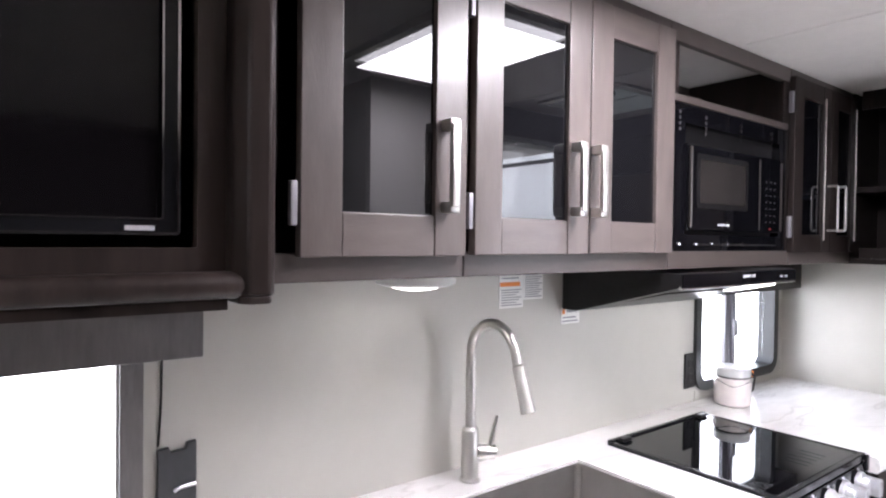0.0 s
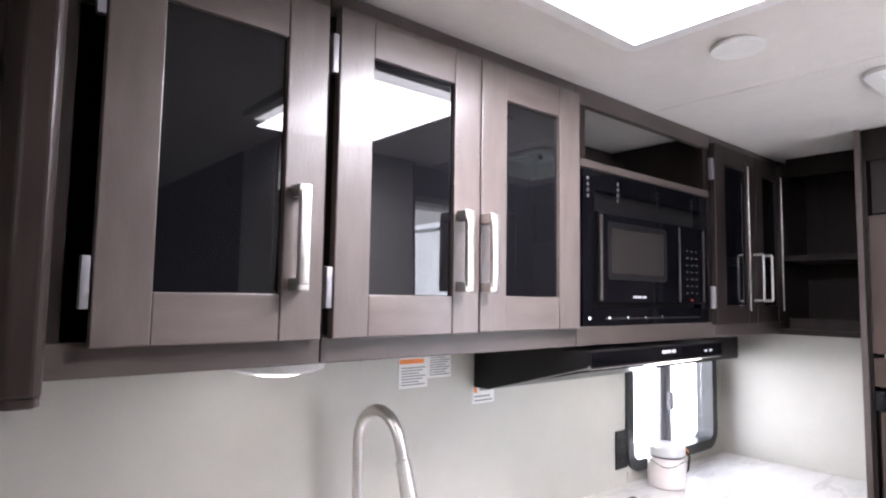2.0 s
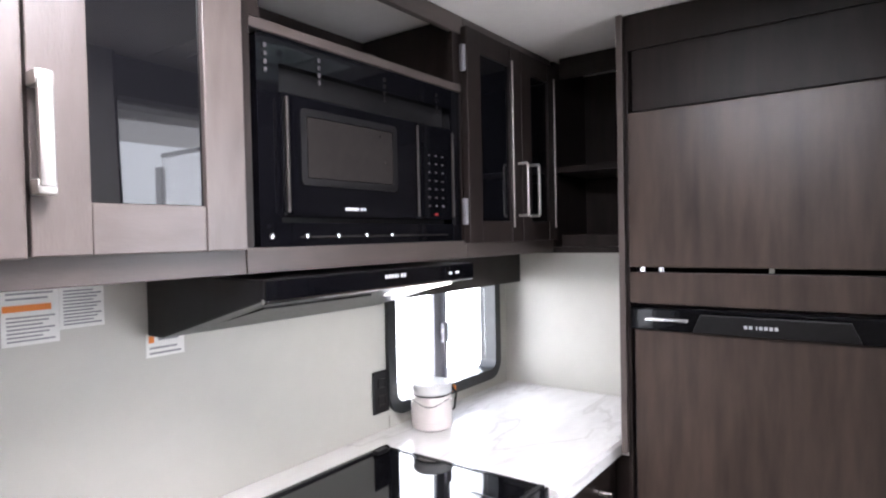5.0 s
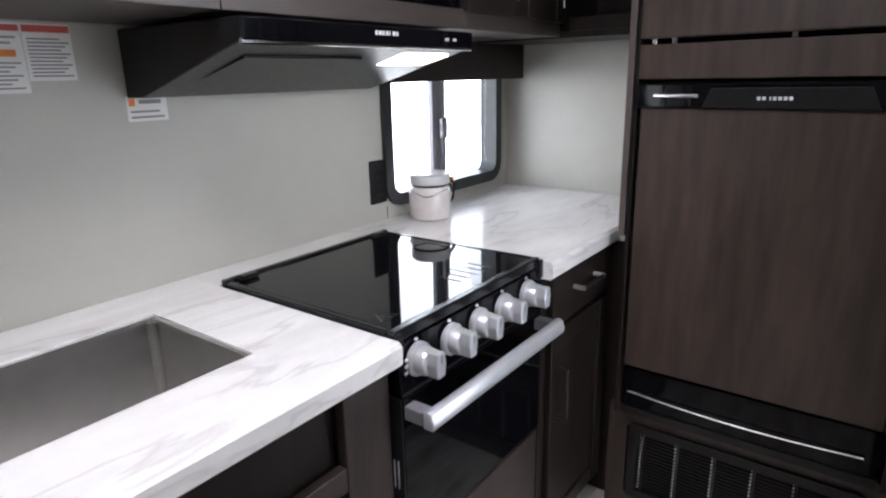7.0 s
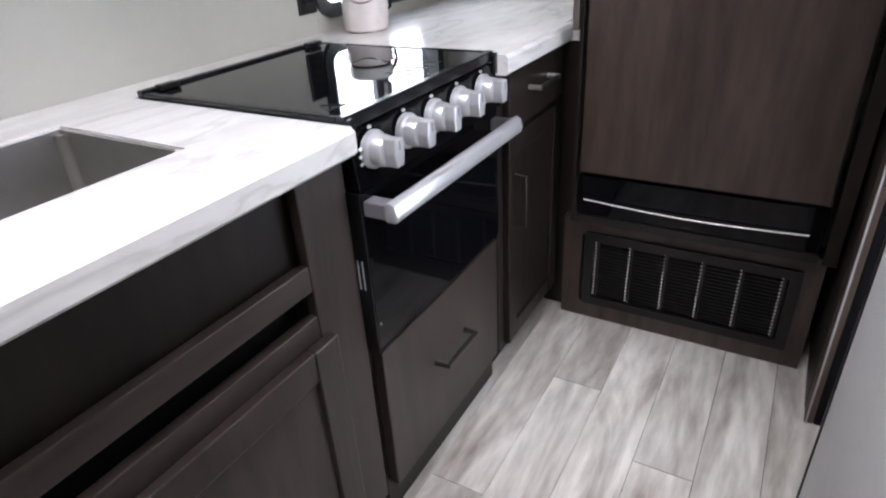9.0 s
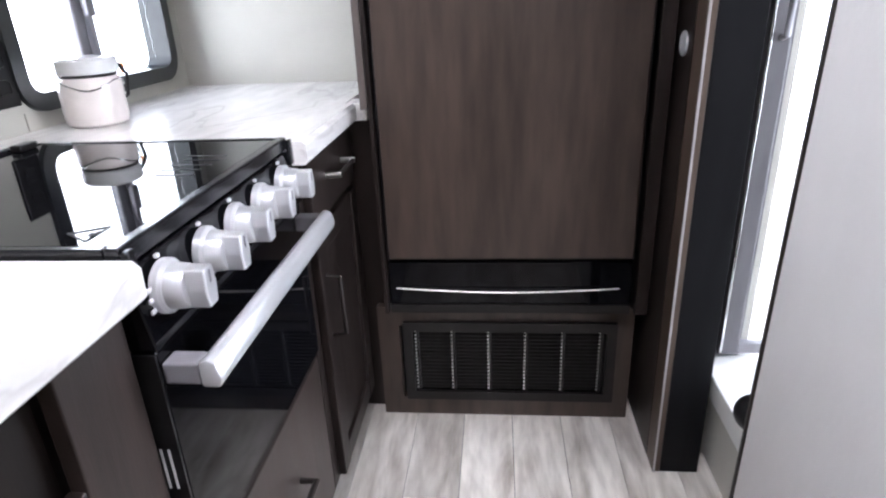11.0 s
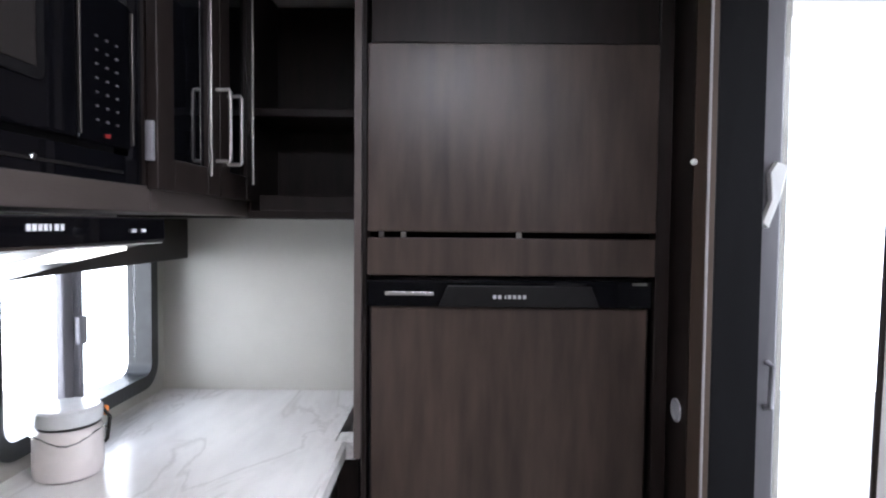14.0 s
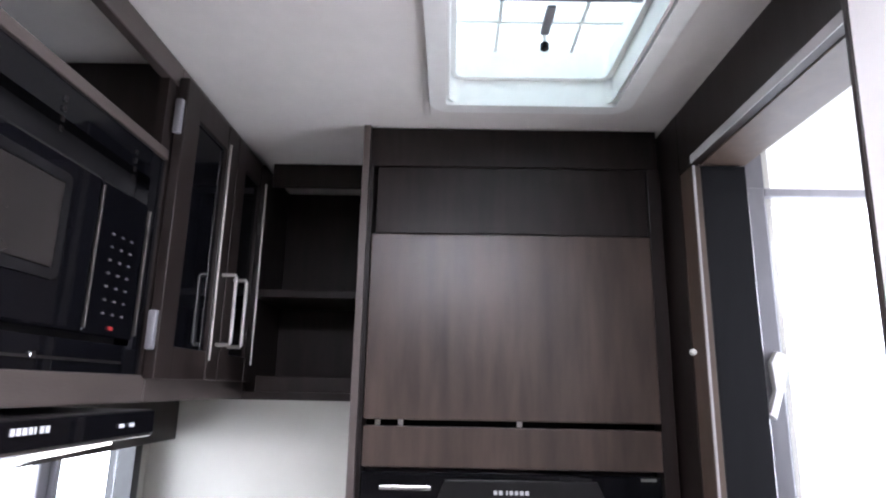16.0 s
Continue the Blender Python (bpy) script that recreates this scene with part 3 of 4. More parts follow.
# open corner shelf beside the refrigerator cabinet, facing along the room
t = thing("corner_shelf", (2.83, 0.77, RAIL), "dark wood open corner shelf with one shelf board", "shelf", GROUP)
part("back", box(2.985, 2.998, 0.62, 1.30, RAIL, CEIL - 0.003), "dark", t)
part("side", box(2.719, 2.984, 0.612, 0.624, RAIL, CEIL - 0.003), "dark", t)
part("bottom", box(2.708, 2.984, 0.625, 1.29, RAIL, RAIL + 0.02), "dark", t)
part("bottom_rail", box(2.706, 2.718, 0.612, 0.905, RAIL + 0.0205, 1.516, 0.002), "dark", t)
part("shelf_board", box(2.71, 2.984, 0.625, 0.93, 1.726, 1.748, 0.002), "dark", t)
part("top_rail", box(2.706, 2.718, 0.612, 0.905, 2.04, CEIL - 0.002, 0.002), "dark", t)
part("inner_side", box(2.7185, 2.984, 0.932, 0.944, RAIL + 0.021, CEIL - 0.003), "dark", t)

# end unit with the television
t = thing("television_cabinet", (0.0, 1.0, RAIL), "dark wood wall unit with a moulded ledge around the television", "cabinet")
part("post", prism([(0.33, 0.905), (0.348, 0.885), (0.378, 0.88), (0.388, 0.89), (0.39, 1.29), (0.33, 1.29)], "z", 1.447, CEIL - 0.003, 0.004), "base", t)
part("post_foot", prism([(0.338, 0.9), (0.352, 0.886), (0.38, 0.886), (0.388, 0.9), (0.388, 1.28), (0.338, 1.28)], "z", 1.434, 1.4465, 0.003), "base", t)
part("face_frame", ring(-0.95, 0.329, 1.475, CEIL - 0.004, 0.01, 0.04, "y", 0.93, 0.95), "base", t)
part("ledge", tube([(-0.95, 0.91, 1.462), (0.345, 0.91, 1.462)], 0.02), "base", t, smooth=True)
part("underside", box(-0.95, 0.329, 0.92, 1.3, 1.425, 1.473), "base", t)
part("alcove_back", box(-0.95, 0.329, 1.24, 1.26, 1.476, CEIL - 0.004), "base", t)
tv = thing("television", (-0.2, 0.96, 1.53), "black glossy television screen with a thin chrome edge", "television")
part("screen", box(-0.87, 0.262, 0.965, 0.985, 1.54, 2.03, 0.004), "tv_glass", tv)
part("bezel", ring(-0.88, 0.272, 1.532, 2.04, 0.006, 0.022, "y", 0.955, 0.964), "rim", tv, "glossy black bezel")
part("edge_line", ring(-0.8795, 0.2715, 1.5325, 2.0395, 0.006, 0.0035, "y", 0.9525, 0.9548), "chrome", tv, "thin chrome edge line")
part("inner_line", ring(-0.858, 0.25, 1.554, 2.018, 0.004, 0.0025, "y", 0.9528, 0.9548), "chrome", tv, "thin chrome inner line")
part("housing", box(-0.86, 0.255, 0.986, 1.05, 1.55, 2.02, 0.01), "black", tv)
part("brand_bar", box(0.2, 0.238, 0.952, 0.9548, 1.5385, 1.5455), "print", tv)

# ---- hood ----
hood = thing("range_hood", (1.8, 1.1, RAIL), "black sloped range hood with a lit lamp under the cabinet", "range hood")
HX0, HX1, HY = 1.482, 2.145, 0.9
part("canopy", prism([(HY + 0.002, 1.412), (HY, RAIL - 0.006), (SPLASH - 0.002, RAIL - 0.004), (SPLASH - 0.002, 1.318), (SPLASH - 0.06, 1.318)], "x", HX0, HX1, 0.003), "black", hood)
part("front_strip", box(HX0 + 0.001, HX1 - 0.001, HY - 0.004, HY - 0.0005, 1.412, RAIL - 0.008, 0.001), "black_glass", hood)
badge(hood, 1.795, 1.868, 1.43, 1.4385, HY - 0.006, HY - 0.0045)
for x in (2.03, 2.06):
    part("switch", box(x, x + 0.012, HY - 0.008, HY - 0.0045, 1.425, 1.431, 0.001), "print", hood)
part("lamp_lens", prism([(0.945, 1.3945), (0.945, 1.4005), (1.03, 1.381), (1.03, 1.375)], "x", 1.94, 2.11), "lamp", hood, "lit lamp lens")
part("filter", prism([(0.98, 1.386), (0.98, 1.392), (1.22, 1.334), (1.22, 1.328)], "x", 1.54, 1.84), "grille", hood)
part("lip", tube([(HX0, HY + 0.004, 1.41), (HX1, HY + 0.004, 1.41)], 0.005, 8), "chrome", hood, "bright metal lip")

# ---- labels on the wall ----
def sticker(x0, x1, z0, z1, bands, label):
    s = thing("warning_label", ((x0 + x1) / 2, SPLASH - 0.001, z0), label, "label", "labels on the wall panel")
    part("paper", box(x0, x1, SPLASH - 0.0025, SPLASH - 0.0005, z0, z1), "paper", s)
    h, w = z1 - z0, x1 - x0
    for a, b, l, r, m in bands:
        part("print", box(x0 + l * w, x0 + r * w, SPLASH - 0.0032, SPLASH - 0.0027, z0 + a * h, z0 + b * h), m, s)


lines = [(0.06 + 0.06 * k, 0.085 + 0.06 * k, 0.08, 0.92 - 0.11 * (k * 2 % 3), "ink") for k in range(7)]
sticker(1.216, 1.311, 1.334, 1.455, lines + [(0.52, 0.62, 0.02, 0.86, "orange"), (0.7, 0.73, 0.08, 0.8, "ink"), (0.78, 0.81, 0.08, 0.9, "ink"), (0.88, 0.97, 0.02, 0.98, "red")], "white paper warning label with red and orange bands")
sticker(1.312, 1.394, 1.355, 1.455, [(0.07 + 0.065 * k, 0.1 + 0.065 * k, 0.08, 0.93 - 0.09 * (k * 2 % 3), "ink") for k in range(11)] + [(0.85, 0.97, 0.02, 0.98, "red")], "white paper warning label with a red heading")
sticker(1.478, 1.565, 1.27, 1.322, [(0.12, 0.2, 0.08, 0.9, "ink"), (0.34, 0.42, 0.08, 0.8, "ink"), (0.68, 0.84, 0.3, 0.85, "ink"), (0.6, 0.9, 0.06, 0.2, "orange")], "small white paper caution label below the hood")


def outlet(x0, x1, z0, z1, label):
    o = thing("wall_outlet", ((x0 + x1) / 2, SPLASH - 0.004, z0), label, "outlet")
    part("plate", box(x0, x1, SPLASH - 0.008, SPLASH - 0.0005, z0, z1, 0.003), "black", o)
    for k in (0.3, 0.7):
        zc = z0 + (z1 - z0) * k
        part("socket", ring(x0 + 0.018, x1 - 0.018, zc - 0.016, zc + 0.016, 0.008, 0.003, "y", SPLASH - 0.0105, SPLASH - 0.0085), "grille", o)


outlet(2.18, 2.252, 0.968, 1.102, "black duplex wall outlet beside the window")
o = thing("wall_holder", (0.352, SPLASH - 0.004, 0.98), "dark grey notched plastic holder on the wall panel", "holder")
part("plate", prism([(0.316, 0.98), (0.388, 0.98), (0.388, 1.122), (0.37, 1.12), (0.367, 1.108), (0.34, 1.106), (0.337, 1.116), (0.316, 1.114)], "y", SPLASH - 0.014, SPLASH - 0.0005, 0.002), "holder", o)
part("clip", tube([(0.345, SPLASH - 0.018, 1.03), (0.355, SPLASH - 0.022, 1.037), (0.385, SPLASH - 0.018, 1.037)], 0.004, 8), "silver", o, "pale plastic clip", True)
single("wire", tube([(0.325, SPLASH - 0.004, 1.31), (0.323, SPLASH - 0.004, 1.2), (0.318, SPLASH - 0.004, 1.12)], 0.0022, 8), "grille", "thin dark cord hanging down the wall panel", "cord", True)
single("wall_trim_post", box(2.255, 2.262, SPLASH - 0.004, SPLASH - 0.0005, 0.912, 0.95, 0.001), "wall", "narrow wall seam strip below the window", "trim")

# ---- worktop with sink ----
t = thing("worktop", (1.2, 1.0, TOP), "pale grey veined laminate worktop with a thick rounded edge", "countertop")
WZ = TOP - 0.046
SX0, SX1, SY0, SY1 = 0.72, 1.391, 0.835, 1.155
for a, c, d, e in ((0.3, SX0, 0.672, SPLASH - 0.002), (SX1, 1.562, 0.672, SPLASH - 0.002), (SX0, SX1, 0.672, SY0), (SX0, SX1, SY1, SPLASH - 0.002)):
    part("slab", box(a, c, d, e, WZ, TOP), "marble", t)
part("front_edge", prism([(0.655, WZ + 0.006), (0.655, TOP - 0.008), (0.663, TOP), (0.672, TOP), (0.672, WZ), (0.661, WZ)], "x", 0.3, 1.562), "marble", t, smooth=True)
part("strip", box(1.5625, 2.112, 1.19, SPLASH - 0.002, WZ, TOP), "marble", t)
part("slab", box(2.1125, 2.998, 0.672, SPLASH - 0.002, WZ, TOP), "marble", t)
part("front_edge", prism([(0.645, WZ + 0.006), (0.645, TOP - 0.008), (0.653, TOP), (0.672, TOP), (0.672, WZ), (0.651, WZ)], "x", 2.1125, 2.545), "marble", t, smooth=True)
part("end_piece", box(2.546, 2.62, 0.618, 0.6715, WZ, TOP, 0.004), "marble", t)

s = thing("sink", (1.05, 1.0, TOP - 0.2), "square brushed stainless steel undermount sink", "sink")
w = 0.004
part("back_wall", box(SX0, SX1, SY1 - w, SY1 - 0.0005, TOP - 0.2, TOP - 0.012), "steel", s)
part("front_wall", box(SX0, SX1, SY0 + 0.0005, SY0 + w, TOP - 0.2, TOP - 0.012), "steel", s)
part("end_wall", box(SX1 - w, SX1 - 0.0005, SY0 + w, SY1 - w, TOP - 0.2, TOP - 0.012), "steel", s)
part("end_wall", box(SX0 + 0.0005, SX0 + w, SY0 + w, SY1 - w, TOP - 0.2, TOP - 0.012), "steel", s)
part("basin_floor", box(SX0, SX1, SY0, SY1, TOP - 0.205, TOP - 0.2005), "steel", s)
# rounded corner seam; brighter nickel puts its highlight into the material
part("corner_seam", tube([(SX1 - 0.009, SY1 - 0.009, TOP - 0.198), (SX1 - 0.009, SY1 - 0.009, TOP - 0.012)], 0.011, 12), "nickel", s, smooth=True)
part("rim", ring(SX0 - 0.001, SX1 + 0.001, SY0 - 0.001, SY1 + 0.001, 0.012, 0.01, "z", TOP - 0.012, TOP - 0.004), "steel", s)
part("drain", spun([(0.045, 0), (0.045, 0.003), (0.03, 0.004), (0.028, 0.001)], (1.02, 1.0, TOP - 0.2)), "chrome", s, smooth=True)

f = thing("faucet", (1.055, 1.227, TOP), "brushed nickel gooseneck kitchen faucet with a pull-down spray head", "faucet")
bx, by = 1.047, 1.222
part("base", spun([(0.027, 0), (0.027, 0.006), (0.022, 0.01), (0.0215, 0.13), (0.019, 0.135), (0.0135, 0.14)], (bx, by, TOP)), "nickel", f, smooth=True)
R = 0.086
pts = [(bx, by, TOP + 0.12), (bx, by, TOP + 0.25)]
dx, dy = -0.03, -0.999
for k in range(13):
    a = radians(180 - 15 * k * 0.93)
    u, v = R + R * math.cos(a), R * math.sin(a)
    pts.append((bx + dx * u, by + dy * u, TOP + 0.33 + v))
p1 = Vector(pts[-1])
way = (p1 - Vector(pts[-2])).normalized()
part("neck", tube(pts + [tuple(p1 + way * 0.02)], 0.0125, 16), "nickel", f, smooth=True)
part("spray_head", tube([p1 + way * 0.02, p1 + way * 0.024, p1 + way * 0.1, p1 + way * 0.13, p1 + way * 0.133], 0.016, 18, [0.0125, 0.0155, 0.0165, 0.0185, 0.015]), "nickel", f, smooth=True)
part("valve", tube([(bx + 0.015, by - 0.008, TOP + 0.075), (bx + 0.06, by - 0.028, TOP + 0.068)], 0.019, 18), "nickel", f, smooth=True)
part("lever", tube([(bx + 0.047, by - 0.022, TOP + 0.08), (bx + 0.05, by - 0.03, TOP + 0.12), (bx + 0.062, by - 0.035, TOP + 0.165)], 0.006, 12, [0.006, 0.005, 0.0045]), "nickel", f, smooth=True)

# canister
j = thing("canister", (2.336, 1.185, TOP), "white ceramic canister with a wire clamp lid", "canister")
j.location += Vector((0.005, 0.011, 0))
part("jar", spun([(0.055, 0), (0.064, 0.006), (0.066, 0.02), (0.066, 0.094), (0.062, 0.103), (0.058, 0.107)], (2.336, 1.185, TOP)), "ceramic", j, smooth=True)
part("gasket", spun([(0.0585, 0), (0.061, 0.003), (0.0585, 0.006)], (2.336, 1.185, TOP + 0.1065)), "grille", j, smooth=True)
part("lid", spun([(0.062, 0), (0.065, 0.004), (0.065, 0.028), (0.06, 0.034), (0.03, 0.036)], (2.336, 1.185, TOP + 0.113)), "clear", j, "pale glazed lid", True)
part("wire_clamp", tube([(2.336 + 0.069 * math.cos(a), 1.185 + 0.069 * math.sin(a), TOP + 0.09 + 0.01 * math.sin(3 * a)) for a in [2 * math.pi * k / 24 for k in range(25)]], 0.0018, 8), "chrome", j, smooth=True)
part("clasp", tube([(2.378, 1.137, TOP + 0.13), (2.392, 1.128, TOP + 0.105), (2.382, 1.129, TOP + 0.06), (2.374, 1.132, TOP + 0.055)], 0.004, 8), "grille", j, smooth=True)
part("lug", box(2.397, 2.405, 1.136, 1.148, TOP + 0.105, TOP + 0.128, 0.004), "orange", j, "tan clasp tab")


# ---- base cabinets ----
b = thing("sink_cabinet", (0.95, 1.0, G), "sink base cabinet in shade-darkened wood with empty drawer bays and doors", "cabinet")
part("stile", box(1.448, 1.56, FRONT, FRONT + 0.02, 0.06, WZ - 0.001, 0.002), "base", b)
part("stile", box(0.3, 0.36, FRONT, FRONT + 0.02, 0.06, WZ - 0.001, 0.002), "base", b)
part("rail", box(0.361, 1.447, FRONT + 0.001, FRONT + 0.02, 0.665, 0.712, 0.002), "base_h", b)
part("rail", box(0.361, 1.447, FRONT + 0.001, FRONT + 0.02, 0.57, 0.617, 0.002), "base_h", b)
part("bottom_rail", box(0.361, 1.447, FRONT + 0.001, FRONT + 0.02, 0.06, 0.11, 0.002), "base_h", b)
part("bay_panel", box(0.361, 1.447, FRONT + 0.028, FRONT + 0.036, 0.66, WZ - 0.001), "dark", b)
# near-black sheet paints the deep shade of the bays
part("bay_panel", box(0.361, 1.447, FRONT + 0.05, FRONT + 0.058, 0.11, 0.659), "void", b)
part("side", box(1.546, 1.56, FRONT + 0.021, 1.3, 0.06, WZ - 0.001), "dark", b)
# toe recess shade, painted as a near-black board
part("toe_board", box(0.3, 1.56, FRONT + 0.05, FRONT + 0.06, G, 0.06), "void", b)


def wood_door(parent, x0, x1, z0, z1, y, s, wood="base", name="door"):
    d = part(name, box(x0, x0 + s, y, y + 0.02, z0, z1, 0.003), wood, parent)
    part("stile", box(x1 - s, x1, y, y + 0.02, z0, z1, 0.003), wood, d)
    part("rail", box(x0 + s, x1 - s, y + 0.0015, y + 0.02, z0, z0 + s, 0.003), wood, d)
    part("rail", box(x0 + s, x1 - s, y + 0.0015, y + 0.02, z1 - s, z1, 0.003), wood, d)
    part("panel", box(x0 + s - 0.001, x1 - s + 0.001, y + 0.01, y + 0.016, z0 + s, z1 - s), wood, d)
    return d


d = wood_door(b, 0.93, 1.466, 0.1, 0.575, FRONT - 0.021, 0.06)
d = wood_door(b, 0.36, 0.925, 0.1, 0.575, FRONT - 0.021, 0.06)

c = thing("corner_cabinet", (2.33, 1.0, G), "narrow dark wood base cabinet with drawer and door beside the stove", "cabinet")
part("body", box(2.118, 2.555, FRONT - 0.01, 1.3, 0.06, WZ - 0.001, 0.002), "dark", c)
# near-black board paints the shade under the cabinet
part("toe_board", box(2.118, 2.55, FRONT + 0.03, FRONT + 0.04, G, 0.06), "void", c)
part("filler", box(2.556, 2.575, 0.615, FRONT + 0.02, G, WZ - 0.001), "dark", c)
d = part("drawer", box(2.15, 2.52, FRONT - 0.03, FRONT - 0.0105, 0.72, 0.855, 0.003), "dark", c)
bm = tube([(2.27, FRONT - 0.03, 0.80), (2.27, FRONT - 0.06, 0.80), (2.4, FRONT - 0.06, 0.80), (2.4, FRONT - 0.03, 0.80)], 0.005, 10)
part("handle", bm, "bronze", d, "dark bronze bar handle", True)
for x in (2.27, 2.4):
    part("handle_post", tube([(x, FRONT - 0.0305, 0.80), (x, FRONT - 0.064, 0.80)], 0.0068, 10), "nickel", d, "bright nickel post", True)
d = wood_door(c, 2.15, 2.52, 0.075, 0.7, FRONT - 0.03, 0.055, "dark")
part("handle", tube([(2.185, FRONT - 0.03, 0.45), (2.185, FRONT - 0.06, 0.455), (2.185, FRONT - 0.06, 0.595), (2.185, FRONT - 0.03, 0.6)], 0.0048, 10), "bronze", d, "dark bronze bar handle", True)

# ---- range ----
r = thing("range_stove", (1.84, 0.95, 0.456), "black range with glass cover, five silver knobs and bar handle", "stove")
X0, X1, RY = 1.568, 2.11, 0.668
part("body", box(X0 + 0.002, X1 - 0.002, RY + 0.034, 1.185, 0.46, 0.894), "black", r)
g = part("cover_glass", box(X0 + 0.0145, X1 - 0.0145, RY + 0.03, 1.172, 0.9, 0.916, 0.003), "cooktop", r)
part("cover_rim", box(X0, X1, RY + 0.012, RY + 0.0295, 0.895, 0.9185, 0.003), "rim", g)
part("cover_rim", box(X0, X1, 1.1725, 1.189, 0.895, 0.922, 0.003), "rim", g)
for x in (X0, X1 - 0.014):
    part("cover_side", box(x, x + 0.014, RY + 0.03, 1.172, 0.8955, 0.9178, 0.003), "rim", g)
    part("corner_cap", box(x - 0.001, x + 0.015, RY + 0.002, RY + 0.0115, 0.868, 0.915, 0.003), "rim", g)
for x in (X0 + 0.03, X1 - 0.075):
    part("cover_hinge", box(x, x + 0.045, 1.15, 1.1715, 0.9165, 0.928, 0.003), "black", g)
part("control_panel", prism([(RY - 0.004, 0.795), (RY + 0.011, 0.893), (RY + 0.033, 0.893), (RY + 0.033, 0.795)], "x", X0, X1, 0.002), "black_glass", r)
for k, x in enumerate((1.619, 1.722, 1.819, 1.919, 2.027)):
    kn = part("knob", spun([(0.0325, 0.0), (0.0325, 0.009), (0.0295, 0.0125), (0.0275, 0.013), (0.0262, 0.03), (0.0235, 0.034), (0.012, 0.0345)], (x, RY + 0.003, 0.853), "y", 26), "silver", r, smooth=True)
    part("grip", prism([(x - 0.0105, 0.829), (x + 0.0105, 0.829), (x + 0.0145, 0.853), (x + 0.0105, 0.877), (x - 0.0105, 0.877), (x - 0.0145, 0.853)], "y", RY - 0.054, RY - 0.028, 0.0025), "silver", kn)
    part("pointer", box(x - 0.0015, x + 0.0015, RY - 0.0548, RY - 0.0538, 0.858, 0.873), "alu", kn)
    part("mark", box(x - 0.003, x + 0.003, RY + 0.0015, RY + 0.0055, 0.888, 0.8925), "print", r)
for k in range(3):
    part("mark", box(1.58, 1.588 + 0.003 * k, RY - 0.0015, RY + 0.0005, 0.835 + 0.013 * k, 0.84 + 0.013 * k), "print", r)
od = part("oven_door", box(X0 + 0.003, X1 - 0.003, RY + 0.002, RY + 0.033, 0.46, 0.792, 0.004), "black_glass", r)
bar = part("handle", prism([(RY - 0.064, 0.744), (RY - 0.068, 0.756), (RY - 0.063, 0.776), (RY - 0.052, 0.782), (RY - 0.042, 0.776), (RY - 0.042, 0.744)], "x", 1.574, 2.095, 0.004), "silver", od, "wide silver bar handle", True)
for x in (1.575, 2.064):
    part("bracket", box(x, x + 0.03, RY - 0.0415, RY + 0.0015, 0.747, 0.775, 0.003), "alu", bar)
part("side_trim", box(X0 - 0.001, X0 + 0.0025, RY + 0.001, RY + 0.033, 0.462, 0.79), "black", r)
for z in (0.755, 0.52):
    part("screw", spun([(0.004, 0), (0.003, 0.002)], (X0 + 0.014, RY + 0.0015, z), "y", 10), "chrome", r)
tri = ((1.598, 0.735), (1.644, 0.735), (1.621, 0.772))
for p, q in zip(tri, tri[1:] + tri[:1]):
    part("warning_mark", tube([(*p, 0.9162), (*q, 0.9162)], 0.0012, 6), "decal", g)
part("warning_mark", box(1.612, 1.63, 0.7385, 0.741, 0.9162, 0.9166), "decal", g)
part("warning_mark", box(1.616, 1.626, 0.7435, 0.746, 0.9162, 0.9166), "decal", g)
for q in range(5):
    part("mark", box(1.86 + 0.03 * q, 1.865 + 0.03 * q, 0.74, 0.80 + 0.008 * (q % 3), 0.9162, 0.9166), "decal", g)
for y in (RY + 0.012, RY + 0.022):
    part("side_slot", box(X0 - 0.0018, X0 - 0.0011, y, y + 0.003, 0.6, 0.66), "print", r, "pale vent slot")
dr = thing("stove_drawer", (1.84, 0.95, G), "brown wood drawer below the oven with a dark bar handle", "drawer")
part("carcass", box(X0 + 0.002, X1 - 0.002, RY + 0.03, 1.18, G, 0.455), "dark", dr)
part("front", box(X0 + 0.012, X1 - 0.01, RY + 0.006, RY + 0.0295, 0.075, 0.448, 0.003), "base", dr)
part("handle", tube([(1.77, RY + 0.006, 0.285), (1.77, RY - 0.026, 0.285), (1.91, RY - 0.026, 0.285), (1.91, RY + 0.006, 0.285)], 0.0065, 10), "bronze", dr, "dark bronze bar handle", True)

# ---- refrigerator and its cabinet ----
Y0, Y1 = -0.062, 0.582
k = thing("refrigerator_cabinet", (2.7, 0.25, G), "tall dark wood cabinet built around the refrigerator", "cabinet")
part("side_panel", box(FX - 0.012, 2.998, 0.594, 0.609, TOP + 0.001, CEIL - 0.003, 0.002), "dark", k)
part("side_panel", box(2.545, 2.998, 0.594, 0.609, G, TOP), "dark", k)
# paler wood strip puts the edge light into the colour
part("side_edge", box(FX - 0.016, FX - 0.0125, 0.5925, 0.6095, TOP + 0.001, CEIL - 0.003, 0.001), "wood", k)
part("top_rail", box(FX, FX + 0.02, -0.095, 0.5935, 2.012, CEIL - 0.003, 0.002), "dark", k)
part("top_panel", box(FX + 0.004, FX + 0.022, -0.066, 0.574, 1.846, 2.0115, 0.002), "dark", k)
part("stile", box(FX - 0.002, FX + 0.02, -0.099, -0.067, 0.36, 2.0115, 0.002), "dark", k)
part("stile", box(FX - 0.002, FX + 0.02, 0.5835, 0.5935, 0.36, 2.0115, 0.001), "dark", k)
# near-black sheet stands for the shade behind the door gaps
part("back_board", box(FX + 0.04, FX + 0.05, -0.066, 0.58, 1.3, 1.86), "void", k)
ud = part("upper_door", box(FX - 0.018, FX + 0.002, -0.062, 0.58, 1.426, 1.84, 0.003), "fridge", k)
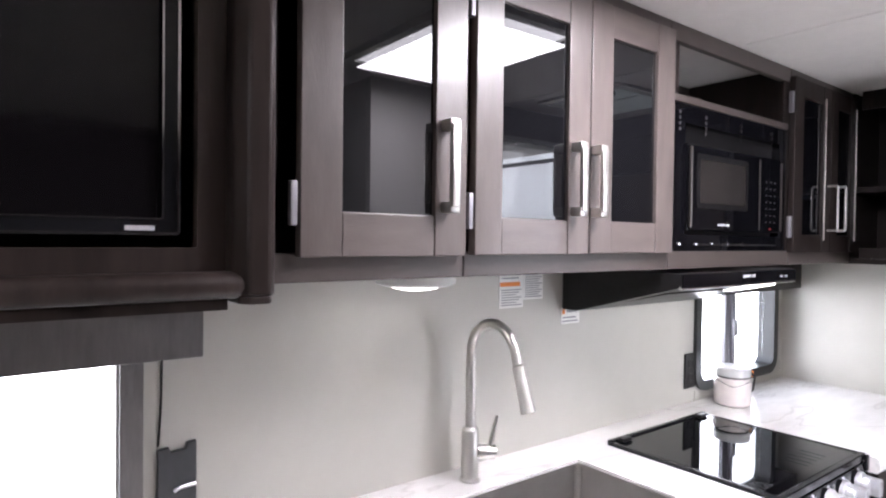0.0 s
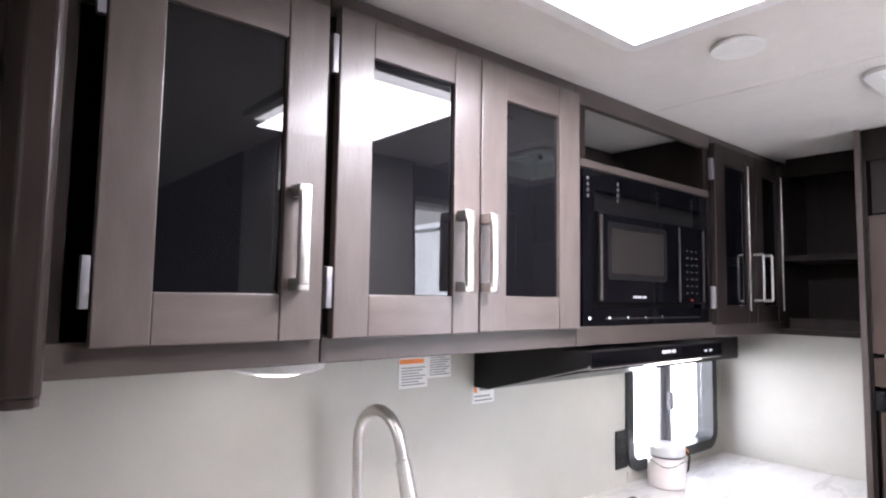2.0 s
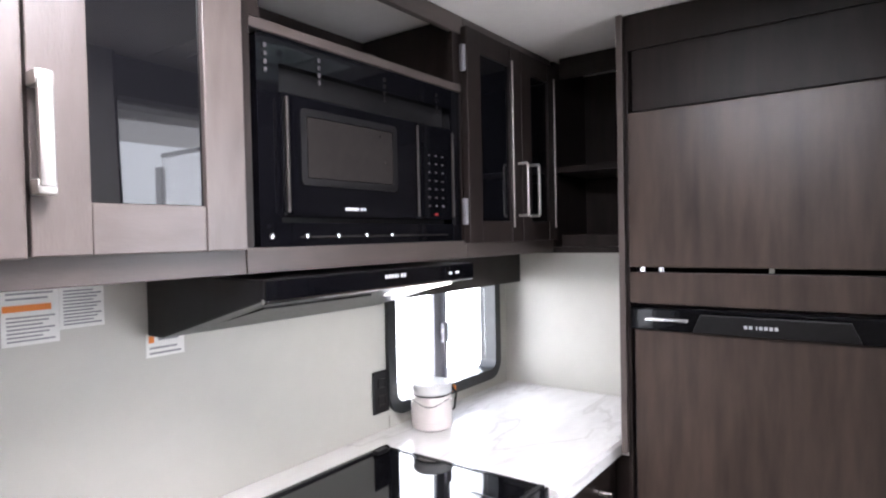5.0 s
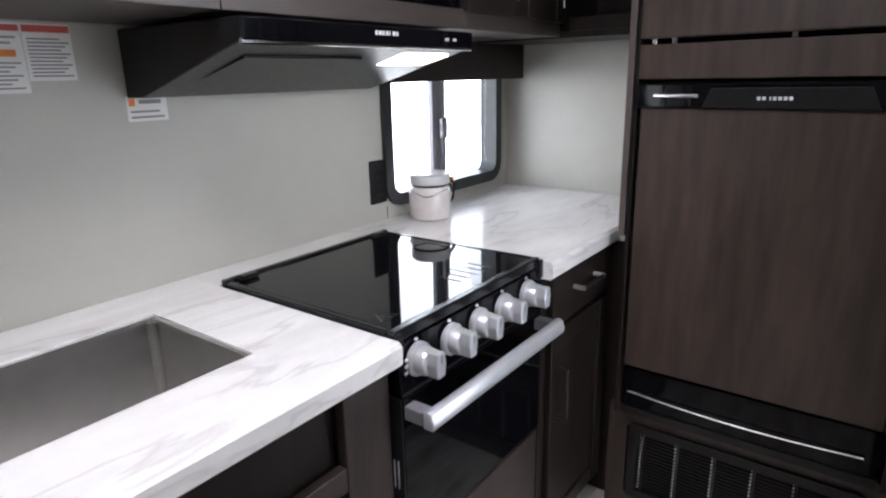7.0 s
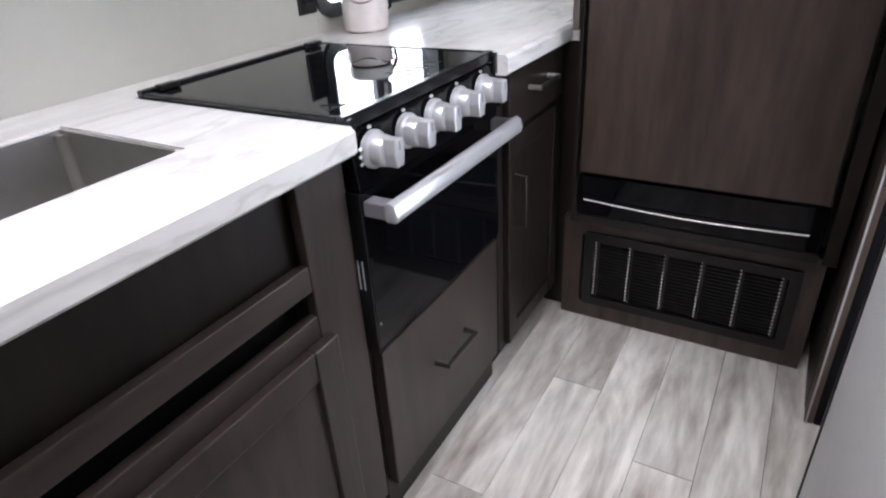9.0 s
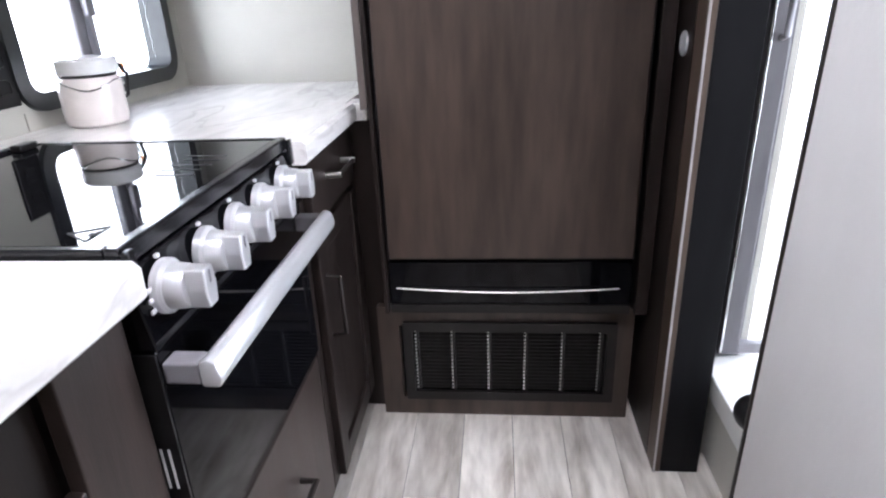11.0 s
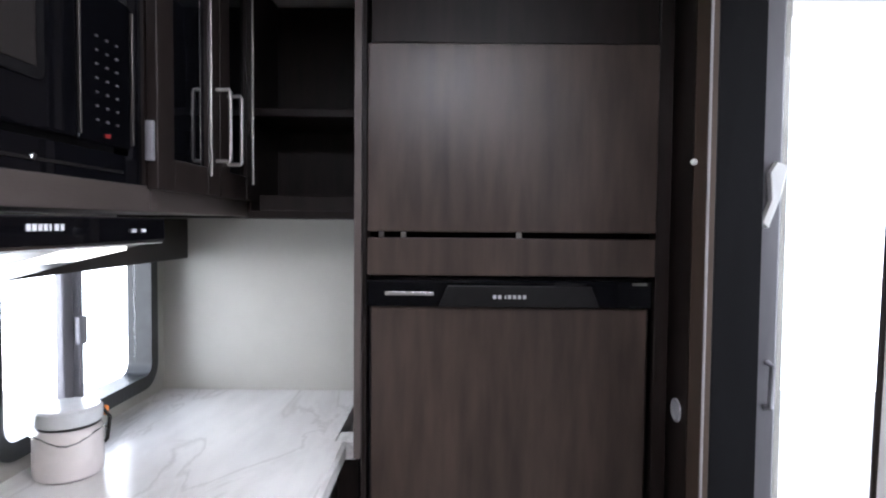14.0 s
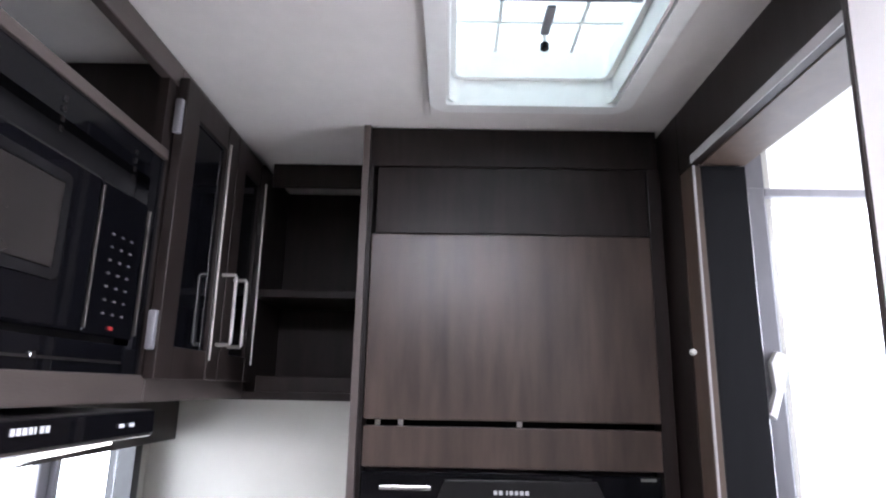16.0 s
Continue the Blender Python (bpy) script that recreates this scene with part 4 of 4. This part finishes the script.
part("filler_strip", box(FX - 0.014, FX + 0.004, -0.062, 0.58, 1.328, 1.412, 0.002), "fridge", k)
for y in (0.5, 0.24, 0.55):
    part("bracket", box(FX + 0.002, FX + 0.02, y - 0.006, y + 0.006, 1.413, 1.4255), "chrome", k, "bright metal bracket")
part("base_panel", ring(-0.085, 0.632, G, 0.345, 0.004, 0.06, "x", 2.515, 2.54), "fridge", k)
# near-black sheet stands for the dark hollow behind the base panel
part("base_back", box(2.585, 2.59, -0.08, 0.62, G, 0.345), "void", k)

fr = thing("refrigerator", (2.6, 0.25, 0.36), "refrigerator with a dark wood panel door and black handle strip", "refrigerator")
part("body", box(FX + 0.055, 2.95, -0.055, 0.575, 0.37, 1.31), "black", fr)
door = part("door", box(FX + 0.004, FX + 0.054, -0.056, 0.578, 0.516, 1.318, 0.004), "black", fr)
part("panel", box(FX - 0.002, FX + 0.0035, -0.05, 0.572, 0.522, 1.256, 0.002), "fridge", door)
part("handle_strip", box(FX - 0.012, FX + 0.0035, -0.058, 0.582, 1.257, 1.317, 0.004), "black_glass", door)
part("handle_bulge", prism([(0.42, 1.259), (0.40, 1.306), (0.08, 1.306), (0.06, 1.259)], "x", FX - 0.02, FX - 0.0125, 0.002), "black", door)
# white reflection in the grip recess, put in as a chrome bar
part("grip", box(FX - 0.0175, FX - 0.0125, 0.43, 0.54, 1.283, 1.292, 0.002), "chrome", door, "chrome bar for the white reflection in the grip recess")
badge(door, 0.225, 0.302, 1.278, 1.286, FX - 0.022, FX - 0.0205, "x")
part("hinge_tab", box(FX - 0.016, FX - 0.0125, -0.045, -0.012, 1.309, 1.3155), "chrome", door)
lo = part("lower_strip", box(FX + 0.02, FX + 0.054, -0.058, 0.58, 0.378, 0.505, 0.004), "black_glass", fr)
part("curved_bar", tube([(FX + 0.012 - 0.008 * math.sin(math.pi * q / 12), 0.56 - 0.585 * q / 12, 0.43 - 0.008 * math.sin(math.pi * q / 12)) for q in range(13)], 0.0021, 8), "nickel", lo, "thin bright curved bar", True)
part("lower_sill", prism([(FX + 0.05, 0.346), (FX + 0.02, 0.352), (FX + 0.018, 0.377), (FX + 0.09, 0.377), (FX + 0.09, 0.346)], "y", -0.058, 0.58), "grille", fr)

gr = thing("vent_grille", (2.51, 0.27, 0.06), "dark bronze louvred vent grille in the base panel", "vent")
part("frame", ring(-0.04, 0.56, 0.04, 0.3, 0.006, 0.028, "x", 2.504, 2.5145), "grille", gr)
# shade behind the louvres, painted as a near-black sheet
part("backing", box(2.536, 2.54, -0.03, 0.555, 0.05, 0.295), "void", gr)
for q in range(6):
    y = 0.104 * q
    part("bar", box(2.512, 2.53, y - 0.0035, y + 0.0035, 0.069, 0.271, 0.001), "grille", gr)
    for z in range(17):
        part("rivet", spun([(0.003, -0.002), (0.003, 0.0), (0.0015, 0.0015)], (2.512, y + 0.006, 0.078 + 0.0118 * z), "x", 6), "nickel", gr)
for q in range(17):
    z = 0.074 + 0.0118 * q
    part("slat", prism([(2.515, z), (2.515, z + 0.0025), (2.53, z + 0.0085), (2.53, z + 0.006)], "y", -0.0115, 0.5315), "grille", gr)

# ---- entry recess ----
p = thing("entry_surround", (2.4, -0.15, G), "dark wood panelled surround with a header beside the entry door", "surround")
part("side_panel", box(2.36, 2.998, -0.13, -0.11, G, CEIL - 0.003), "dark", p)
part("edge_board", box(2.296, 2.359, -0.13, -0.111, G, 1.964, 0.001), "brown", p, "brown bare edge board")
part("edge_band", box(2.2915, 2.2955, -0.117, -0.112, G, 1.964, 0.001), "trim_white", p, "pale edge banding")
part("return_panel", box(2.2965, 2.318, -0.225, -0.131, G, 1.964, 0.001), "jet", p, "near-black return panel")
part("header", box(1.2, 2.359, -0.13, -0.11, 1.968, CEIL - 0.003, 0.001), "dark", p)
part("header_band", box(1.75, 2.291, -0.1095, -0.1075, 1.966, 1.984), "trim_white", p, "pale edge banding")
part("header_soffit", box(1.745, 2.3, -0.225, -0.131, 1.966, 1.978), "brown", p)
part("catch", spun([(0.0065, -0.008), (0.0065, 0.0), (0.004, 0.002)], (2.337, -0.104, 1.575), "x", 12), "white", p, "small white catch")
part("finger_pull", spun([(0.026, 0), (0.026, -0.003), (0.022, -0.005), (0.018, -0.003), (0.006, -0.0015)], (2.416, -0.1095, 1.036), "y", 26), "silver", p, "round nickel finger pull", True)
structure("door_sill", box(1.79, 2.489, DOORY - 0.06, -0.25, 0.17, 0.235, 0.004), "white", "white plastic door sill step", "sill")
structure("door_riser", box(1.79, 2.489, DOORY - 0.055, -0.262, G, 0.169), "wall", "pale beige riser under the door sill", "riser")

dt = thing("entry_door", (2.53, -0.42, 0.1), "open screen door with a grey aluminium frame and latch", "door")
part("jamb", box(2.462, 2.4895, DOORY - 0.022, DOORY + 0.045, 0.236, 2.0895, 0.002), "stile", dt)
part("hinge_stile", box(2.432, 2.461, DOORY - 0.005, DOORY + 0.043, 0.255, 1.965, 0.004), "stile", dt)
part("top_bar", box(2.435, 2.46, DOORY - 0.78, DOORY - 0.006, 1.945, 1.965, 0.003), "alu", dt)
part("bottom_bar", box(2.435, 2.46, DOORY - 0.78, DOORY - 0.006, 0.255, 0.285, 0.003), "alu", dt)
part("free_stile", box(2.435, 2.46, DOORY - 0.84, DOORY - 0.781, 0.255, 1.9, 0.004), "alu", dt)
part("leaf_panel", box(2.442, 2.453, DOORY - 0.781, DOORY - 0.006, 0.285, 1.945), "pane", dt, "clear bright screen pane")
lt = part("latch", prism([(-0.30, 1.56), (-0.315, 1.585), (-0.34, 1.575), (-0.322, 1.5), (-0.3, 1.44), (-0.286, 1.452), (-0.305, 1.5)], "x", 2.414, 2.4315, 0.002), "white", dt, "white lever latch")
# bright light of the gap beside the stile, drawn as a chrome strip
part("stile_line", box(2.428, 2.4315, -0.293, -0.287, 0.26, 1.96, 0.001), "chrome", dt, "chrome strip for the bright gap beside the stile")
part("pull_handle", tube([(2.432, -0.315, 1.04), (2.412, -0.315, 1.045), (2.41, -0.315, 1.135), (2.432, -0.315, 1.14)], 0.007, 10), "alu", dt, smooth=True)

# ---- floor of separate planks ----
fl = tagged(thing("floor", (0, 0, G), "grey washed oak vinyl plank floor", "floor"), kind="structure")
bm = box(-2.65, 1.2, -1.75, SPLASH, G - 0.05, G - 0.004)
box(1.2, END, DOORY - 0.05, SPLASH, G - 0.05, G - 0.004, bm=bm)
part("underlay", bm, "void", fl)
W, LEN = 0.142, 1.2
row = 0
y = -1.74
while y < 1.2:
    x = -2.62 - (0.0, 0.47, 0.83, 0.21, 0.66)[row % 5]
    while x < END:
        a, c = max(x, -2.64), min(x + LEN, 1.149 if y < -0.38 else END)
        if c - a > 0.05:
            part("plank", box(a + 0.0008, c - 0.0008, y + 0.0008, y + W - 0.0008, G - 0.0038, G), "plank", fl)
        x += LEN
    y += W
    row += 1

# round rubber knob behind the partition edge
kb = thing("rubber_knob", (1.905, -0.147, 0.47), "black round rubber knob on a short stem behind the partition", "knob")
part("ball", spun([(0.033 * math.sin(math.pi * q / 12) + 0.0004, -0.033 * math.cos(math.pi * q / 12)) for q in range(13)], (1.905, -0.147, 0.47)), "black", kb, smooth=True)
part("stem", tube([(1.7, -0.102, 0.47), (1.715, -0.135, 0.47), (1.877, -0.146, 0.47)], 0.008, 10), "black", kb, smooth=True)
